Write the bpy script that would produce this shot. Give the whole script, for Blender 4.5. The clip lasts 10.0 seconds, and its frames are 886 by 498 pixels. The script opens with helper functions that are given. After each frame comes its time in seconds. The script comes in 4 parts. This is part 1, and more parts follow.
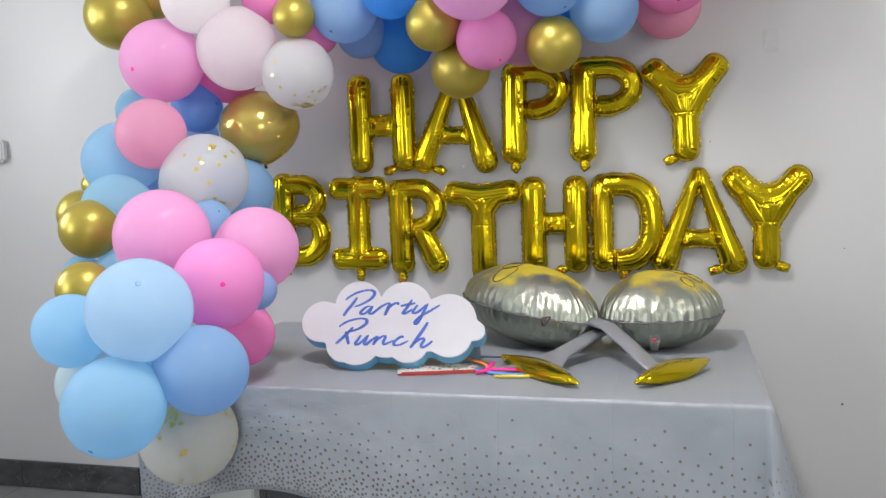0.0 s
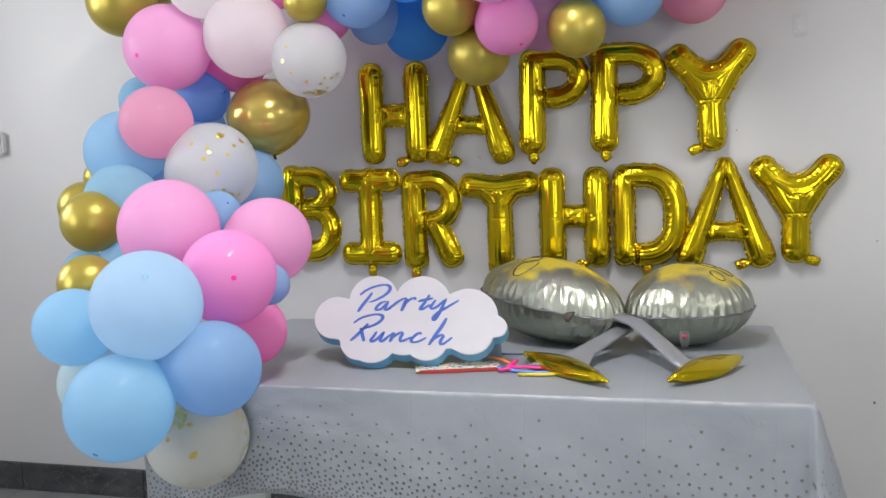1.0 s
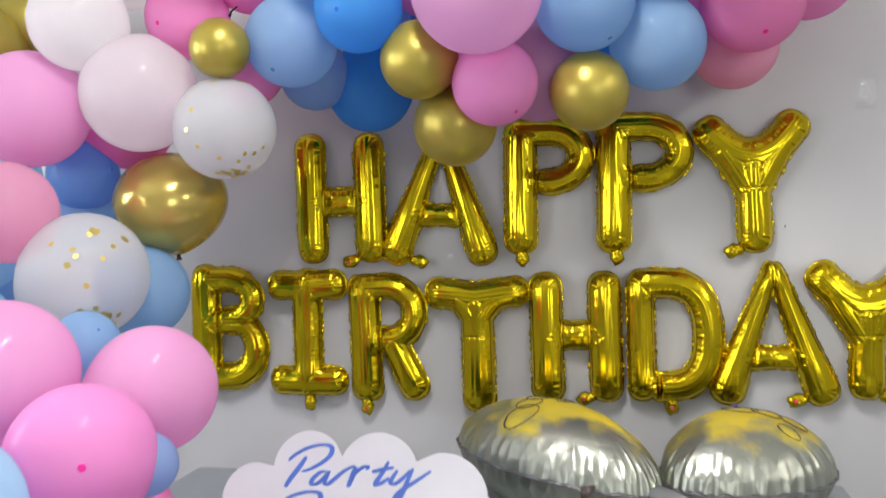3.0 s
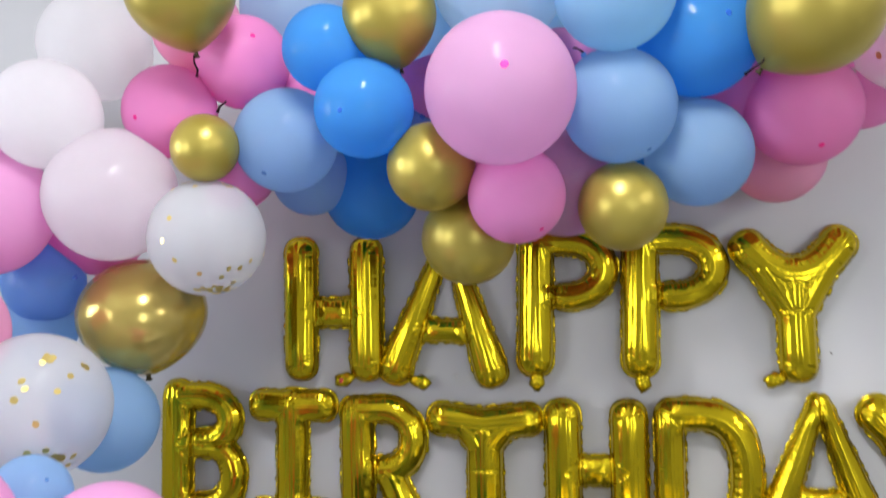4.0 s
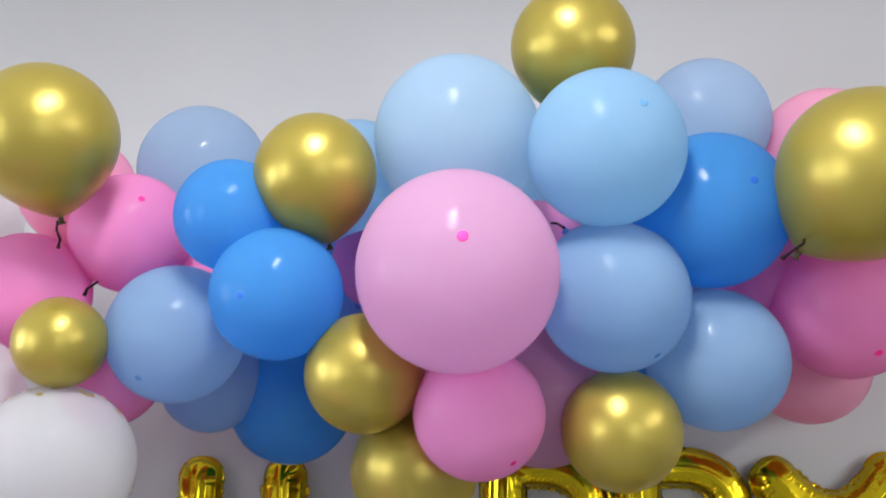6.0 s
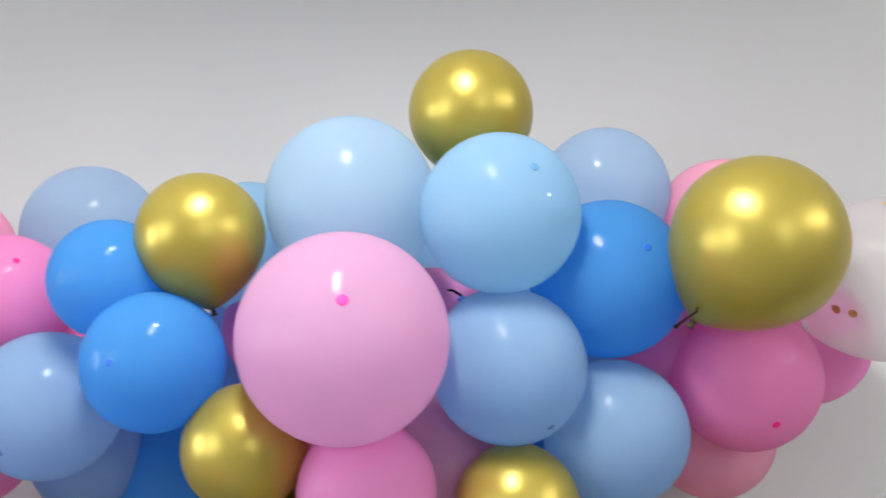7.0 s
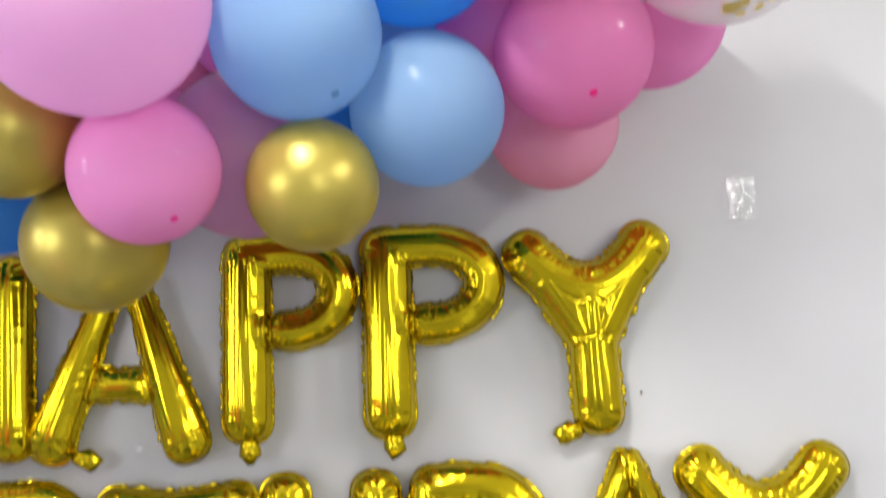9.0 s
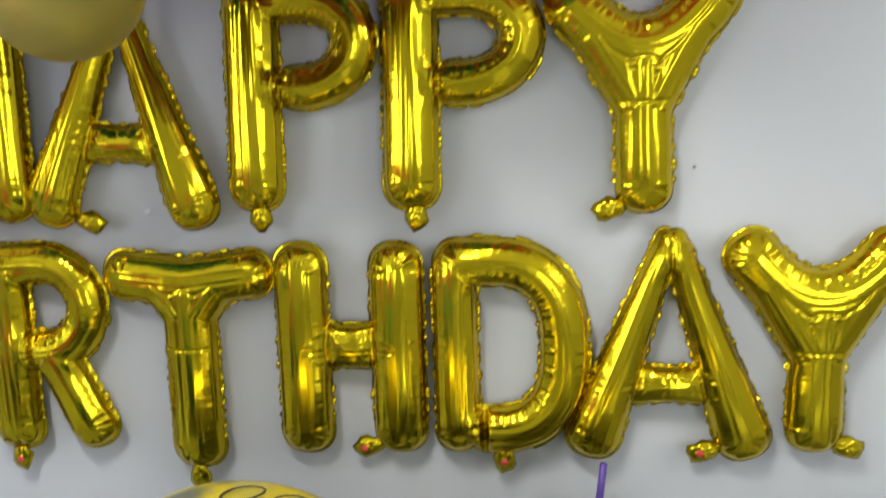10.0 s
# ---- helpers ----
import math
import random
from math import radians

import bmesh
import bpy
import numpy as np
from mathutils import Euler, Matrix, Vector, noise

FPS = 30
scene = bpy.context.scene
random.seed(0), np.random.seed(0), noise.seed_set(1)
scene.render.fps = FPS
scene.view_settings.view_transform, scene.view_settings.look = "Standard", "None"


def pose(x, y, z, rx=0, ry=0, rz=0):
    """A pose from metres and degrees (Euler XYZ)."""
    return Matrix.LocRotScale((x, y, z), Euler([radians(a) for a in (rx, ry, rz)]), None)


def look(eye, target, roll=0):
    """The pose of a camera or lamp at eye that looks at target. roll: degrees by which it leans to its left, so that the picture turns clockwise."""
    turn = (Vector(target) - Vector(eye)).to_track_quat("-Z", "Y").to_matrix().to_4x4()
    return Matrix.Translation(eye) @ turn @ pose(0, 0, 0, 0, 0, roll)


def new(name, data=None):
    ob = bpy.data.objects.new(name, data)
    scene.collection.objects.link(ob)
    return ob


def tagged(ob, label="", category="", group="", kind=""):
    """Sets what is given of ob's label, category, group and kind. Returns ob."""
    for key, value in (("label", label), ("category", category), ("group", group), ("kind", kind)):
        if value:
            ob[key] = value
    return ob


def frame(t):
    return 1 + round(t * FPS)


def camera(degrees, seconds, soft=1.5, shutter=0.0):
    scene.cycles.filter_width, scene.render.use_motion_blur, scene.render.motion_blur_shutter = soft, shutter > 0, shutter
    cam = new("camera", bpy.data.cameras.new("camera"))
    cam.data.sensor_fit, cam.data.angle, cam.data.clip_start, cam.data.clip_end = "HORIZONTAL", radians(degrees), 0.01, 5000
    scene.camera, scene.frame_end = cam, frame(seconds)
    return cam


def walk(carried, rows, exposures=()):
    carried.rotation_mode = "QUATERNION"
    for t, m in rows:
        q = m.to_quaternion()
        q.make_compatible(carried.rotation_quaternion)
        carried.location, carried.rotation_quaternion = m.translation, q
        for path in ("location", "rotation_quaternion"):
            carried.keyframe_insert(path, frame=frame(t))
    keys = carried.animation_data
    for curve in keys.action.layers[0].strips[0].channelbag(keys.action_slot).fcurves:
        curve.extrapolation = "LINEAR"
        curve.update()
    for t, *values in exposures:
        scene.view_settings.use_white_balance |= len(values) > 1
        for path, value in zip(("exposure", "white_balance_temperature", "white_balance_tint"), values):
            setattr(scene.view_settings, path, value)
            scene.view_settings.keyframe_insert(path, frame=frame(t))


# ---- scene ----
cam = camera(53.3, 10.0, soft=1.5, shutter=0.5)
PATH = [
    (0, (0.4308, -0.0828, 1.3528), (-0.0231, 1.6296, 1.1757), -1.8),
    (0.5, (0.4094, -0.0579, 1.3332), (-0.0427, 1.6545, 1.1543), -1.9),
    (1, (0.3498, 0.0080, 1.3243), (-0.1032, 1.7195, 1.1463), -1.9),
    (1.5, (0.3026, 0.1095, 1.3208), (-0.1513, 1.8200, 1.1312), -1.9),
    (2, (0.2670, 0.3427, 1.3653), (-0.2092, 2.0506, 1.2113), -2.5),
    (2.5, (0.2359, 0.5135, 1.3848), (-0.2056, 2.2339, 1.2620), -1.9),
    (2.7, (0.1976, 0.5981, 1.3893), (-0.2020, 2.3309, 1.3039), -1.7),
    (3.8, (0.0116, 0.8909, 1.4997), (-0.2786, 2.6460, 1.5513), -0.8),
    (4, (0.0249, 0.9318, 1.5255), (-0.2786, 2.6834, 1.6198), -0.4),
    (4.5, (0.0449, 1.0599, 1.5521), (-0.3335, 2.7865, 1.7692), 0.14),
    (5, (0.0409, 1.1997, 1.5637), (-0.3293, 2.9165, 1.8548), 0.6),
    (5.5, (0.0025, 1.3009, 1.5898), (-0.2940, 3.0141, 1.9702), 0.62),
    (5.7, (-0.0116, 1.3279, 1.6029), (-0.2741, 3.0385, 2.0194), 0.4),
    (6.8, (0.0225, 1.3715, 1.6125), (-0.0970, 3.0420, 2.2165), -0.27),
    (7, (0.0491, 1.3958, 1.6083), (-0.0429, 3.0636, 2.2261), -0.54),
    (7.5, (0.1533, 1.4390, 1.5980), (0.0816, 3.1149, 2.2052), -0.75),
    (8, (0.2108, 1.4731, 1.5840), (0.1899, 3.1774, 2.0951), -1.59),
    (8.5, (0.2439, 1.4923, 1.5514), (0.2122, 3.2313, 1.9255), -2.07),
    (9, (0.2857, 1.5344, 1.4819), (0.2109, 3.3019, 1.6777), -2.6),
    (9.5, (0.3302, 1.5886, 1.4391), (0.1949, 3.3633, 1.4240), -2.1),
    (10, (0.3133, 1.6981, 1.4845), (0.1210, 3.4452, 1.2051), -1.3),
]
walk(cam, [(t, look(eye, target, roll)) for t, eye, target, roll in PATH],
     [(0, 0.10, 6600, 11), (2, 0.03, 6650, 12), (2.5, 0.06, 6700, 12), (4, 0.16, 6250, 13), (5.5, 0.05, 6300, 14), (7, 0.20, 6600, 11), (8, 0.26, 6700, 15), (9, 0.53, 6550, 12), (9.5, 0.43, 6400, 7), (10, 0.25, 6350, 6)])

# ---- light ----
WALL_Y, ROOM_X, BACK_Y, TOP = 3.055, 2.9, -2.6, 2.9

world = bpy.data.worlds.new("world")
scene.world = world
world.use_nodes = True
sky = world.node_tree.nodes.new("ShaderNodeTexSky")
sky.sky_type, sky.sun_disc = "NISHITA", False
sky.sun_elevation, sky.sun_rotation = radians(40), radians(200)
world.node_tree.links.new(sky.outputs[0], world.node_tree.nodes["Background"].inputs[0])
world.node_tree.nodes["Background"].inputs[1].default_value = 0.1


def area(name, m, w, h, power, colour):
    data = bpy.data.lights.new(name, "AREA")
    data.shape, data.size, data.size_y, data.energy, data.color = "RECTANGLE", w, h, power, colour
    ob = new(name, data)
    ob.matrix_world = m
    return ob


# the batten on the ceiling, the daylight of the two west windows, an added fill from behind, two small lamps on the
# side wall
LAMP_X, LAMP_Y = -0.13, 1.38
area("ceiling_batten_light", look((LAMP_X, LAMP_Y, TOP - 0.085), (LAMP_X, LAMP_Y, 0)), 0.15, 0.74, 32, (1.0, 0.99, 0.985))
area("window_light", look((-ROOM_X + 0.03, -0.35, 1.65), (0, -0.35, 1.6)), 2.0, 1.4, 52, (0.92, 0.96, 1.0))
area("small_window_light", look((-ROOM_X + 0.03, 1.75, 1.9), (0, 1.75, 1.9)), 0.8, 0.9, 22, (0.93, 0.96, 1.0))
# unseen fill from behind the camera, added to brighten the fronts
area("back_fill_light", look((2.05, BACK_Y + 0.03, 1.5), (1.5, 2.0, 1.5)), 1.2, 1.5, 31, (0.92, 0.97, 1.0))
for yy, zz in ((0.30, 2.42), (1.45, 2.62)):
    area("wall_lamp_light", look((ROOM_X - 0.075, yy, zz), (0, yy + 1.0, 1.9)), 0.16, 0.16, 14, (1.0, 0.97, 0.92))


# ---- materials ----
def material(name, colour, rough=0.5, metal=0.0, **more):
    m = bpy.data.materials.new(name)
    m.use_nodes = True
    p = m.node_tree.nodes["Principled BSDF"]
    p.inputs["Base Color"].default_value = (*colour, 1)
    p.inputs["Roughness"].default_value = rough
    p.inputs["Metallic"].default_value = metal
    for k, v in more.items():
        p.inputs[k.replace("_", " ")].default_value = v
    return m


def node(m, kind, **values):
    n = m.node_tree.nodes.new(kind)
    for k, v in values.items():
        n.inputs[k.replace("_", " ")].default_value = v
    return n


def wire(m, a, b):
    m.node_tree.links.new(a, b)


def shader(m):
    return m.node_tree.nodes["Principled BSDF"]


def mottled(m, scale, low, high, where="Object", detail=4.0, stretch=(1, 1, 1)):
    """Two-tone noise into the base colour."""
    co = node(m, "ShaderNodeTexCoord")
    mp = node(m, "ShaderNodeMapping")
    mp.inputs["Scale"].default_value = stretch
    n = node(m, "ShaderNodeTexNoise", Scale=scale, Detail=detail)
    r = node(m, "ShaderNodeValToRGB")
    r.color_ramp.elements[0].position, r.color_ramp.elements[1].position = 0.3, 0.7
    r.color_ramp.elements[0].color, r.color_ramp.elements[1].color = (*low, 1), (*high, 1)
    wire(m, co.outputs[where], mp.inputs[0])
    wire(m, mp.outputs[0], n.inputs["Vector"])
    wire(m, n.outputs["Fac"], r.inputs[0])
    wire(m, r.outputs[0], shader(m).inputs["Base Color"])
    return r


def bumpy(m, scale, strength, dist=0.002, detail=3.0, stretch=(1, 1, 1), where="Object"):
    co = node(m, "ShaderNodeTexCoord")
    mp = node(m, "ShaderNodeMapping")
    mp.inputs["Scale"].default_value = stretch
    n = node(m, "ShaderNodeTexNoise", Scale=scale, Detail=detail)
    b = node(m, "ShaderNodeBump", Strength=strength, Distance=dist)
    wire(m, co.outputs[where], mp.inputs[0])
    wire(m, mp.outputs[0], n.inputs["Vector"])
    wire(m, n.outputs["Fac"], b.inputs["Height"])
    wire(m, b.outputs[0], shader(m).inputs["Normal"])
    return m


def pigment(colour, t):
    """The skin's own colour, so that a hollow ball of it, which light enters and leaves again, shows the given one."""
    out = []
    for want in colour:
        low, high = 0.0, 0.995
        for _ in range(30):
            c = (low + high) / 2
            shown = (1 - t) * c + (t * c) ** 2 / (1 - (1 - t) * c)
            low, high = (c, high) if shown < want else (low, c)
        out.append(low)
    return tuple(out)


def latex(name, colour, through_light=0.68, rough=0.13, seen_through=0.0, gloss=1.36):
    """Stretched balloon rubber: a glossy skin that scatters light and lets much of it through."""
    m = material(name, colour, 0.6, Specular_IOR_Level=0.0)
    co = node(m, "ShaderNodeTexCoord")
    n = node(m, "ShaderNodeTexNoise", Scale=2.2, Detail=2.0)
    h = node(m, "ShaderNodeHueSaturation", Saturation=1.0)
    h.inputs["Color"].default_value = (*pigment(colour, through_light), 1)
    v = node(m, "ShaderNodeMapRange")
    v.inputs["To Min"].default_value, v.inputs["To Max"].default_value = 0.96, 1.02
    wire(m, co.outputs["Object"], n.inputs["Vector"])
    wire(m, n.outputs["Fac"], v.inputs["Value"])
    wire(m, v.outputs[0], h.inputs["Value"])
    wire(m, h.outputs[0], shader(m).inputs["Base Color"])
    t = node(m, "ShaderNodeBsdfTranslucent")
    wire(m, h.outputs[0], t.inputs["Color"])
    mix = node(m, "ShaderNodeMixShader")
    mix.inputs[0].default_value = through_light
    wire(m, shader(m).outputs[0], mix.inputs[1])
    wire(m, t.outputs[0], mix.inputs[2])
    last = mix
    if seen_through:
        clear = node(m, "ShaderNodeBsdfTransparent")
        last = node(m, "ShaderNodeMixShader")
        last.inputs[0].default_value = seen_through
        wire(m, mix.outputs[0], last.inputs[1])
        wire(m, clear.outputs[0], last.inputs[2])
    shine = node(m, "ShaderNodeBsdfGlossy", Roughness=rough)
    facing = node(m, "ShaderNodeFresnel", IOR=gloss)
    top = node(m, "ShaderNodeMixShader")
    half = node(m, "ShaderNodeMath")
    half.operation = "MULTIPLY"
    half.inputs[1].default_value = 0.31
    wire(m, facing.outputs[0], half.inputs[0])
    wire(m, half.outputs[0], top.inputs[0])
    wire(m, last.outputs[0], top.inputs[1])
    wire(m, shine.outputs[0], top.inputs[2])
    wire(m, top.outputs[0], m.node_tree.nodes["Material Output"].inputs["Surface"])
    return m


LATEX = {
    "white": latex("white_latex", (0.90, 0.89, 0.90)),
    "blush": latex("blush_latex", (0.91, 0.83, 0.89)),
    "pink": latex("pink_latex", (0.89, 0.34, 0.66), 0.5),
    "pink2": latex("vivid_pink_latex", (0.95, 0.26, 0.61), 0.42),
    "pink3": latex("magenta_latex", (0.995, 0.22, 0.54), 0.5),
    "hot": latex("hot_pink_latex", (0.99, 0.24, 0.58), 0.42),
    "dusty": latex("dusty_pink_latex", (0.93, 0.34, 0.52)),
    "palepink": latex("pale_pink_latex", (0.99, 0.34, 0.53), 0.5),
    "palepink2": latex("orchid_pink_latex", (0.74, 0.34, 0.60)),
    "powder": latex("soft_sky_blue_latex", (0.42, 0.68, 0.92), gloss=1.2),
    "sky": latex("sky_blue_latex", (0.30, 0.62, 0.93), gloss=1.2),
    "sky2": latex("light_blue_latex", (0.25, 0.52, 0.80)),
    "pale": latex("powder_blue_latex", (0.37, 0.61, 0.85), seen_through=0.07),
    "cornflower": latex("cornflower_latex", (0.27, 0.52, 0.92)),
    "cornflower2": latex("light_cornflower_latex", (0.26, 0.52, 0.90)),
    "blue": latex("azure_latex", (0.05, 0.30, 0.92)),
    "peri": latex("periwinkle_latex", (0.15, 0.34, 0.84)),
    "peripale": latex("pale_periwinkle_latex", (0.38, 0.60, 0.90), seen_through=0.1),
    "aqua": latex("aqua_latex", (0.50, 0.68, 0.74), 0.3, 0.07, 0.2),
    "confetti_white": latex("milky_latex", (0.66, 0.69, 0.71), 0.4, 0.2, 0.36, 1.3),
    "confetti_clear": latex("clear_latex", (0.80, 0.80, 0.68), 0.4, 0.2, 0.4, 1.3),
    "confetti_blush": latex("blush_clear_latex", (0.72, 0.68, 0.69), 0.4, 0.2, 0.5, 1.3),
    "shiny_gold": material("polished_gold_latex", (0.56, 0.43, 0.11), 0.2, 0.62),
    "gold": material("gold_chrome_latex", (0.42, 0.335, 0.06), 0.345, 0.52),
}
bumpy(LATEX["gold"], 2.0, 0.05, 0.02)
NUB = {}
for k, v in LATEX.items():
    c = shader(v).inputs["Base Color"].default_value[:3]
    rosy = "pink" in k or k in ("hot", "dusty")
    NUB[k] = material(k + "_nub", (0.92, c[1] ** 3.0, c[2] ** 2.2) if rosy else tuple(0.72 * x ** 1.4 for x in c), 0.6)
KNOT = {k: material(k + "_knot", tuple(c ** 1.2 for c in shader(v).inputs["Base Color"].default_value[:3]), 0.45) for k, v in LATEX.items()}

KNOT["gold"] = KNOT["shiny_gold"] = material("dark_gold_knot", (0.06, 0.045, 0.02), 0.6, Specular_IOR_Level=0.15)
confetti_gold = material("confetti_foil", (0.66, 0.52, 0.17), 0.35, 0.8)
foil_gold = material("gold_foil", (0.61, 0.457, 0.012), 0.15, 1.0)
bumpy(foil_gold, 55.0, 0.25, 0.003, 2.0, (1, 1, 0.10))
foil_grey = material("grey_foil", (0.29, 0.30, 0.33), 0.42, 0.35)
bumpy(foil_grey, 30.0, 0.3, 0.003)
foil_seam = material("welded_seam_foil", (0.13, 0.13, 0.14), 0.38, 0.4)
valve_clear = material("valve_film", (0.10, 0.10, 0.105), 0.3)
valve_red = material("valve_red", (0.70, 0.03, 0.06), 0.4)
ink_dark = material("dark_script_ink", (0.06, 0.05, 0.03), 0.4)

wall_paint = material("wall_paint", (0.53, 0.53, 0.535), 0.42)
mottled(wall_paint, 1.6, (0.515, 0.515, 0.519), (0.545, 0.545, 0.55))
bumpy(wall_paint, 55.0, 0.10, 0.0015)
ceiling_paint = material("ceiling_paint", (0.80, 0.80, 0.79), 0.7)
bumpy(ceiling_paint, 40.0, 0.08)
slate = material("dark_slate_tile", (0.07, 0.075, 0.08), 0.35)
ramp = mottled(slate, 7.0, (0.022, 0.024, 0.027), (0.075, 0.078, 0.082), detail=10.0, stretch=(1, 1, 2.5))
bumpy(slate, 30.0, 0.12)
vein = node(slate, "ShaderNodeTexNoise", Scale=4.0, Detail=9.0, Distortion=2.5)
vein_at = node(slate, "ShaderNodeTexCoord")
vein_line = node(slate, "ShaderNodeValToRGB")
vein_line.color_ramp.elements[0].position, vein_line.color_ramp.elements[1].position = 0.49, 0.505
vein_line.color_ramp.elements[0].color = vein_line.color_ramp.elements[1].color = (0, 0, 0, 1)
vein_line.color_ramp.elements.new(0.4975).color = (0.6, 0.6, 0.6, 1)
vein_mix = node(slate, "ShaderNodeMix")
vein_mix.data_type = "RGBA"
vein_mix.inputs["B"].default_value = (0.22, 0.225, 0.23, 1)
wire(slate, vein_at.outputs["Object"], vein.inputs["Vector"])
wire(slate, vein.outputs["Fac"], vein_line.inputs[0])
wire(slate, vein_line.outputs[0], vein_mix.inputs["Factor"])
wire(slate, ramp.outputs[0], vein_mix.inputs["A"])
wire(slate, vein_mix.outputs["Result"], shader(slate).inputs["Base Color"])
grout = material("grout", (0.22, 0.22, 0.21), 0.85)
bumpy(grout, 80.0, 0.3)
floor_tile = material("grey_floor_tile", (0.20, 0.20, 0.20), 0.3)
mottled(floor_tile, 5.0, (0.20, 0.205, 0.21), (0.30, 0.30, 0.29), detail=8.0)
white_metal = material("white_enamel", (0.72, 0.75, 0.72), 0.4)
bumpy(white_metal, 40.0, 0.05)
lamp_face = material("lamp_diffuser", (0.9, 0.9, 0.88), 0.5, Emission_Color=(1.0, 0.985, 0.96, 1), Emission_Strength=14.0)
glass = material("window_glass", (1, 1, 1), 0.02, Transmission_Weight=1.0, IOR=1.45)
dark_wood = material("dark_wood", (0.10, 0.06, 0.035), 0.45)
mottled(dark_wood, 6.0, (0.07, 0.04, 0.025), (0.14, 0.085, 0.05), stretch=(1, 1, 0.15))
plastic_grey = material("grey_plastic", (0.60, 0.60, 0.61), 0.45)
wall_speck = material("wall_chip", (0.16, 0.14, 0.13), 0.8)
sign_white = material("sign_white_board", (0.72, 0.735, 0.79), 0.45)
mottled(sign_white, 9.0, (0.50, 0.495, 0.53), (0.53, 0.525, 0.56))
sign_blue = material("sign_blue_edge", (0.10, 0.33, 0.56), 0.5)
mottled(sign_blue, 14.0, (0.10, 0.32, 0.52), (0.13, 0.37, 0.58))
prop_grey = material("foam_prop", (0.16, 0.22, 0.29), 0.6)
sign_ink = material("sign_blue_ink", (0.055, 0.125, 0.46), 0.4)


def tablecloth_material():
    """Pearl-grey plastic; uv in metres, v up from the hem."""
    m = material("pearl_tablecloth", (0.55, 0.57, 0.61), 0.48)
    uv = node(m, "ShaderNodeTexCoord")
    split = node(m, "ShaderNodeSeparateXYZ")
    wire(m, uv.outputs["UV"], split.inputs[0])
    n = node(m, "ShaderNodeTexNoise", Scale=3.0, Detail=3.0)
    wire(m, uv.outputs["UV"], n.inputs["Vector"])
    tone = node(m, "ShaderNodeValToRGB")
    tone.color_ramp.elements[0].position, tone.color_ramp.elements[1].position = 0.3, 0.7
    tone.color_ramp.elements[0].color, tone.color_ramp.elements[1].color = (0.250, 0.274, 0.306, 1), (0.299, 0.324, 0.357, 1)
    wire(m, n.outputs["Fac"], tone.inputs[0])
    # the fold along the table's edge is paler, in uneven patches
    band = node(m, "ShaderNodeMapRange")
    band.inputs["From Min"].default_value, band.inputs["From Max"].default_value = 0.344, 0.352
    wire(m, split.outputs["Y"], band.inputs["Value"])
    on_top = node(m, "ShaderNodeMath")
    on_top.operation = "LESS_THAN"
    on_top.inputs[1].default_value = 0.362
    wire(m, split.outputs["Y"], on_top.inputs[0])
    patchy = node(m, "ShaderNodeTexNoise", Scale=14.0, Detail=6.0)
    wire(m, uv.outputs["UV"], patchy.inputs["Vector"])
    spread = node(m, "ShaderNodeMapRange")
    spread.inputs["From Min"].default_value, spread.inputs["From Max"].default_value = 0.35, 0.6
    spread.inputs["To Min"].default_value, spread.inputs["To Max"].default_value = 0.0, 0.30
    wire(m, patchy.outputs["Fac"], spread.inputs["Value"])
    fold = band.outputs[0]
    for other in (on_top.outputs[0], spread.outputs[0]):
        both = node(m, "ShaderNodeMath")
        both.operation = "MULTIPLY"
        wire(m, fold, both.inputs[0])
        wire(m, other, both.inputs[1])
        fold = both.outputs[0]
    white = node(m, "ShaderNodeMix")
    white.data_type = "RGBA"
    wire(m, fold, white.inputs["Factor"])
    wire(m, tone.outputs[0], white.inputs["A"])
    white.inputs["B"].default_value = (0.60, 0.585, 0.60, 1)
    wire(m, white.outputs["Result"], shader(m).inputs["Base Color"])
    wr = node(m, "ShaderNodeTexNoise", Scale=7.0, Detail=3.0, Distortion=1.2)
    wire(m, uv.outputs["UV"], wr.inputs["Vector"])
    b = node(m, "ShaderNodeBump", Strength=0.25, Distance=0.01)
    wire(m, wr.outputs["Fac"], b.inputs["Height"])
    # sharp little creases, and the wide squares in which the sheet lay folded
    cr = node(m, "ShaderNodeTexVoronoi", Scale=9.0)
    cr.feature = "DISTANCE_TO_EDGE"
    warp = node(m, "ShaderNodeVectorMath")
    warp.operation = "MULTIPLY_ADD"
    warp.inputs[1].default_value = (0.12, 0.12, 0.0)
    wire(m, wr.outputs["Color"], warp.inputs[0])
    wire(m, uv.outputs["UV"], warp.inputs[2])
    wire(m, warp.outputs[0], cr.inputs["Vector"])
    thin = node(m, "ShaderNodeMapRange")
    thin.inputs["From Max"].default_value = 0.05
    wire(m, cr.outputs["Distance"], thin.inputs["Value"])
    b2 = node(m, "ShaderNodeBump", Strength=0.10, Distance=0.002)
    wire(m, thin.outputs[0], b2.inputs["Height"])
    wire(m, b.outputs[0], b2.inputs["Normal"])
    laid = node(m, "ShaderNodeMath")
    laid.operation = "PINGPONG"
    laid.inputs[1].default_value = 0.14
    wire(m, split.outputs["X"], laid.inputs[0])
    line_ = node(m, "ShaderNodeMapRange")
    line_.inputs["From Max"].default_value = 0.003
    wire(m, laid.outputs[0], line_.inputs["Value"])
    b3 = node(m, "ShaderNodeBump", Strength=0.2, Distance=0.002)
    wire(m, line_.outputs[0], b3.inputs["Height"])
    wire(m, b2.outputs[0], b3.inputs["Normal"])
    wire(m, b3.outputs[0], shader(m).inputs["Normal"])
    return m


cloth_mat = tablecloth_material()
dot_print = material("dull_gold_print", (0.165, 0.158, 0.145), 0.45, 0.15)


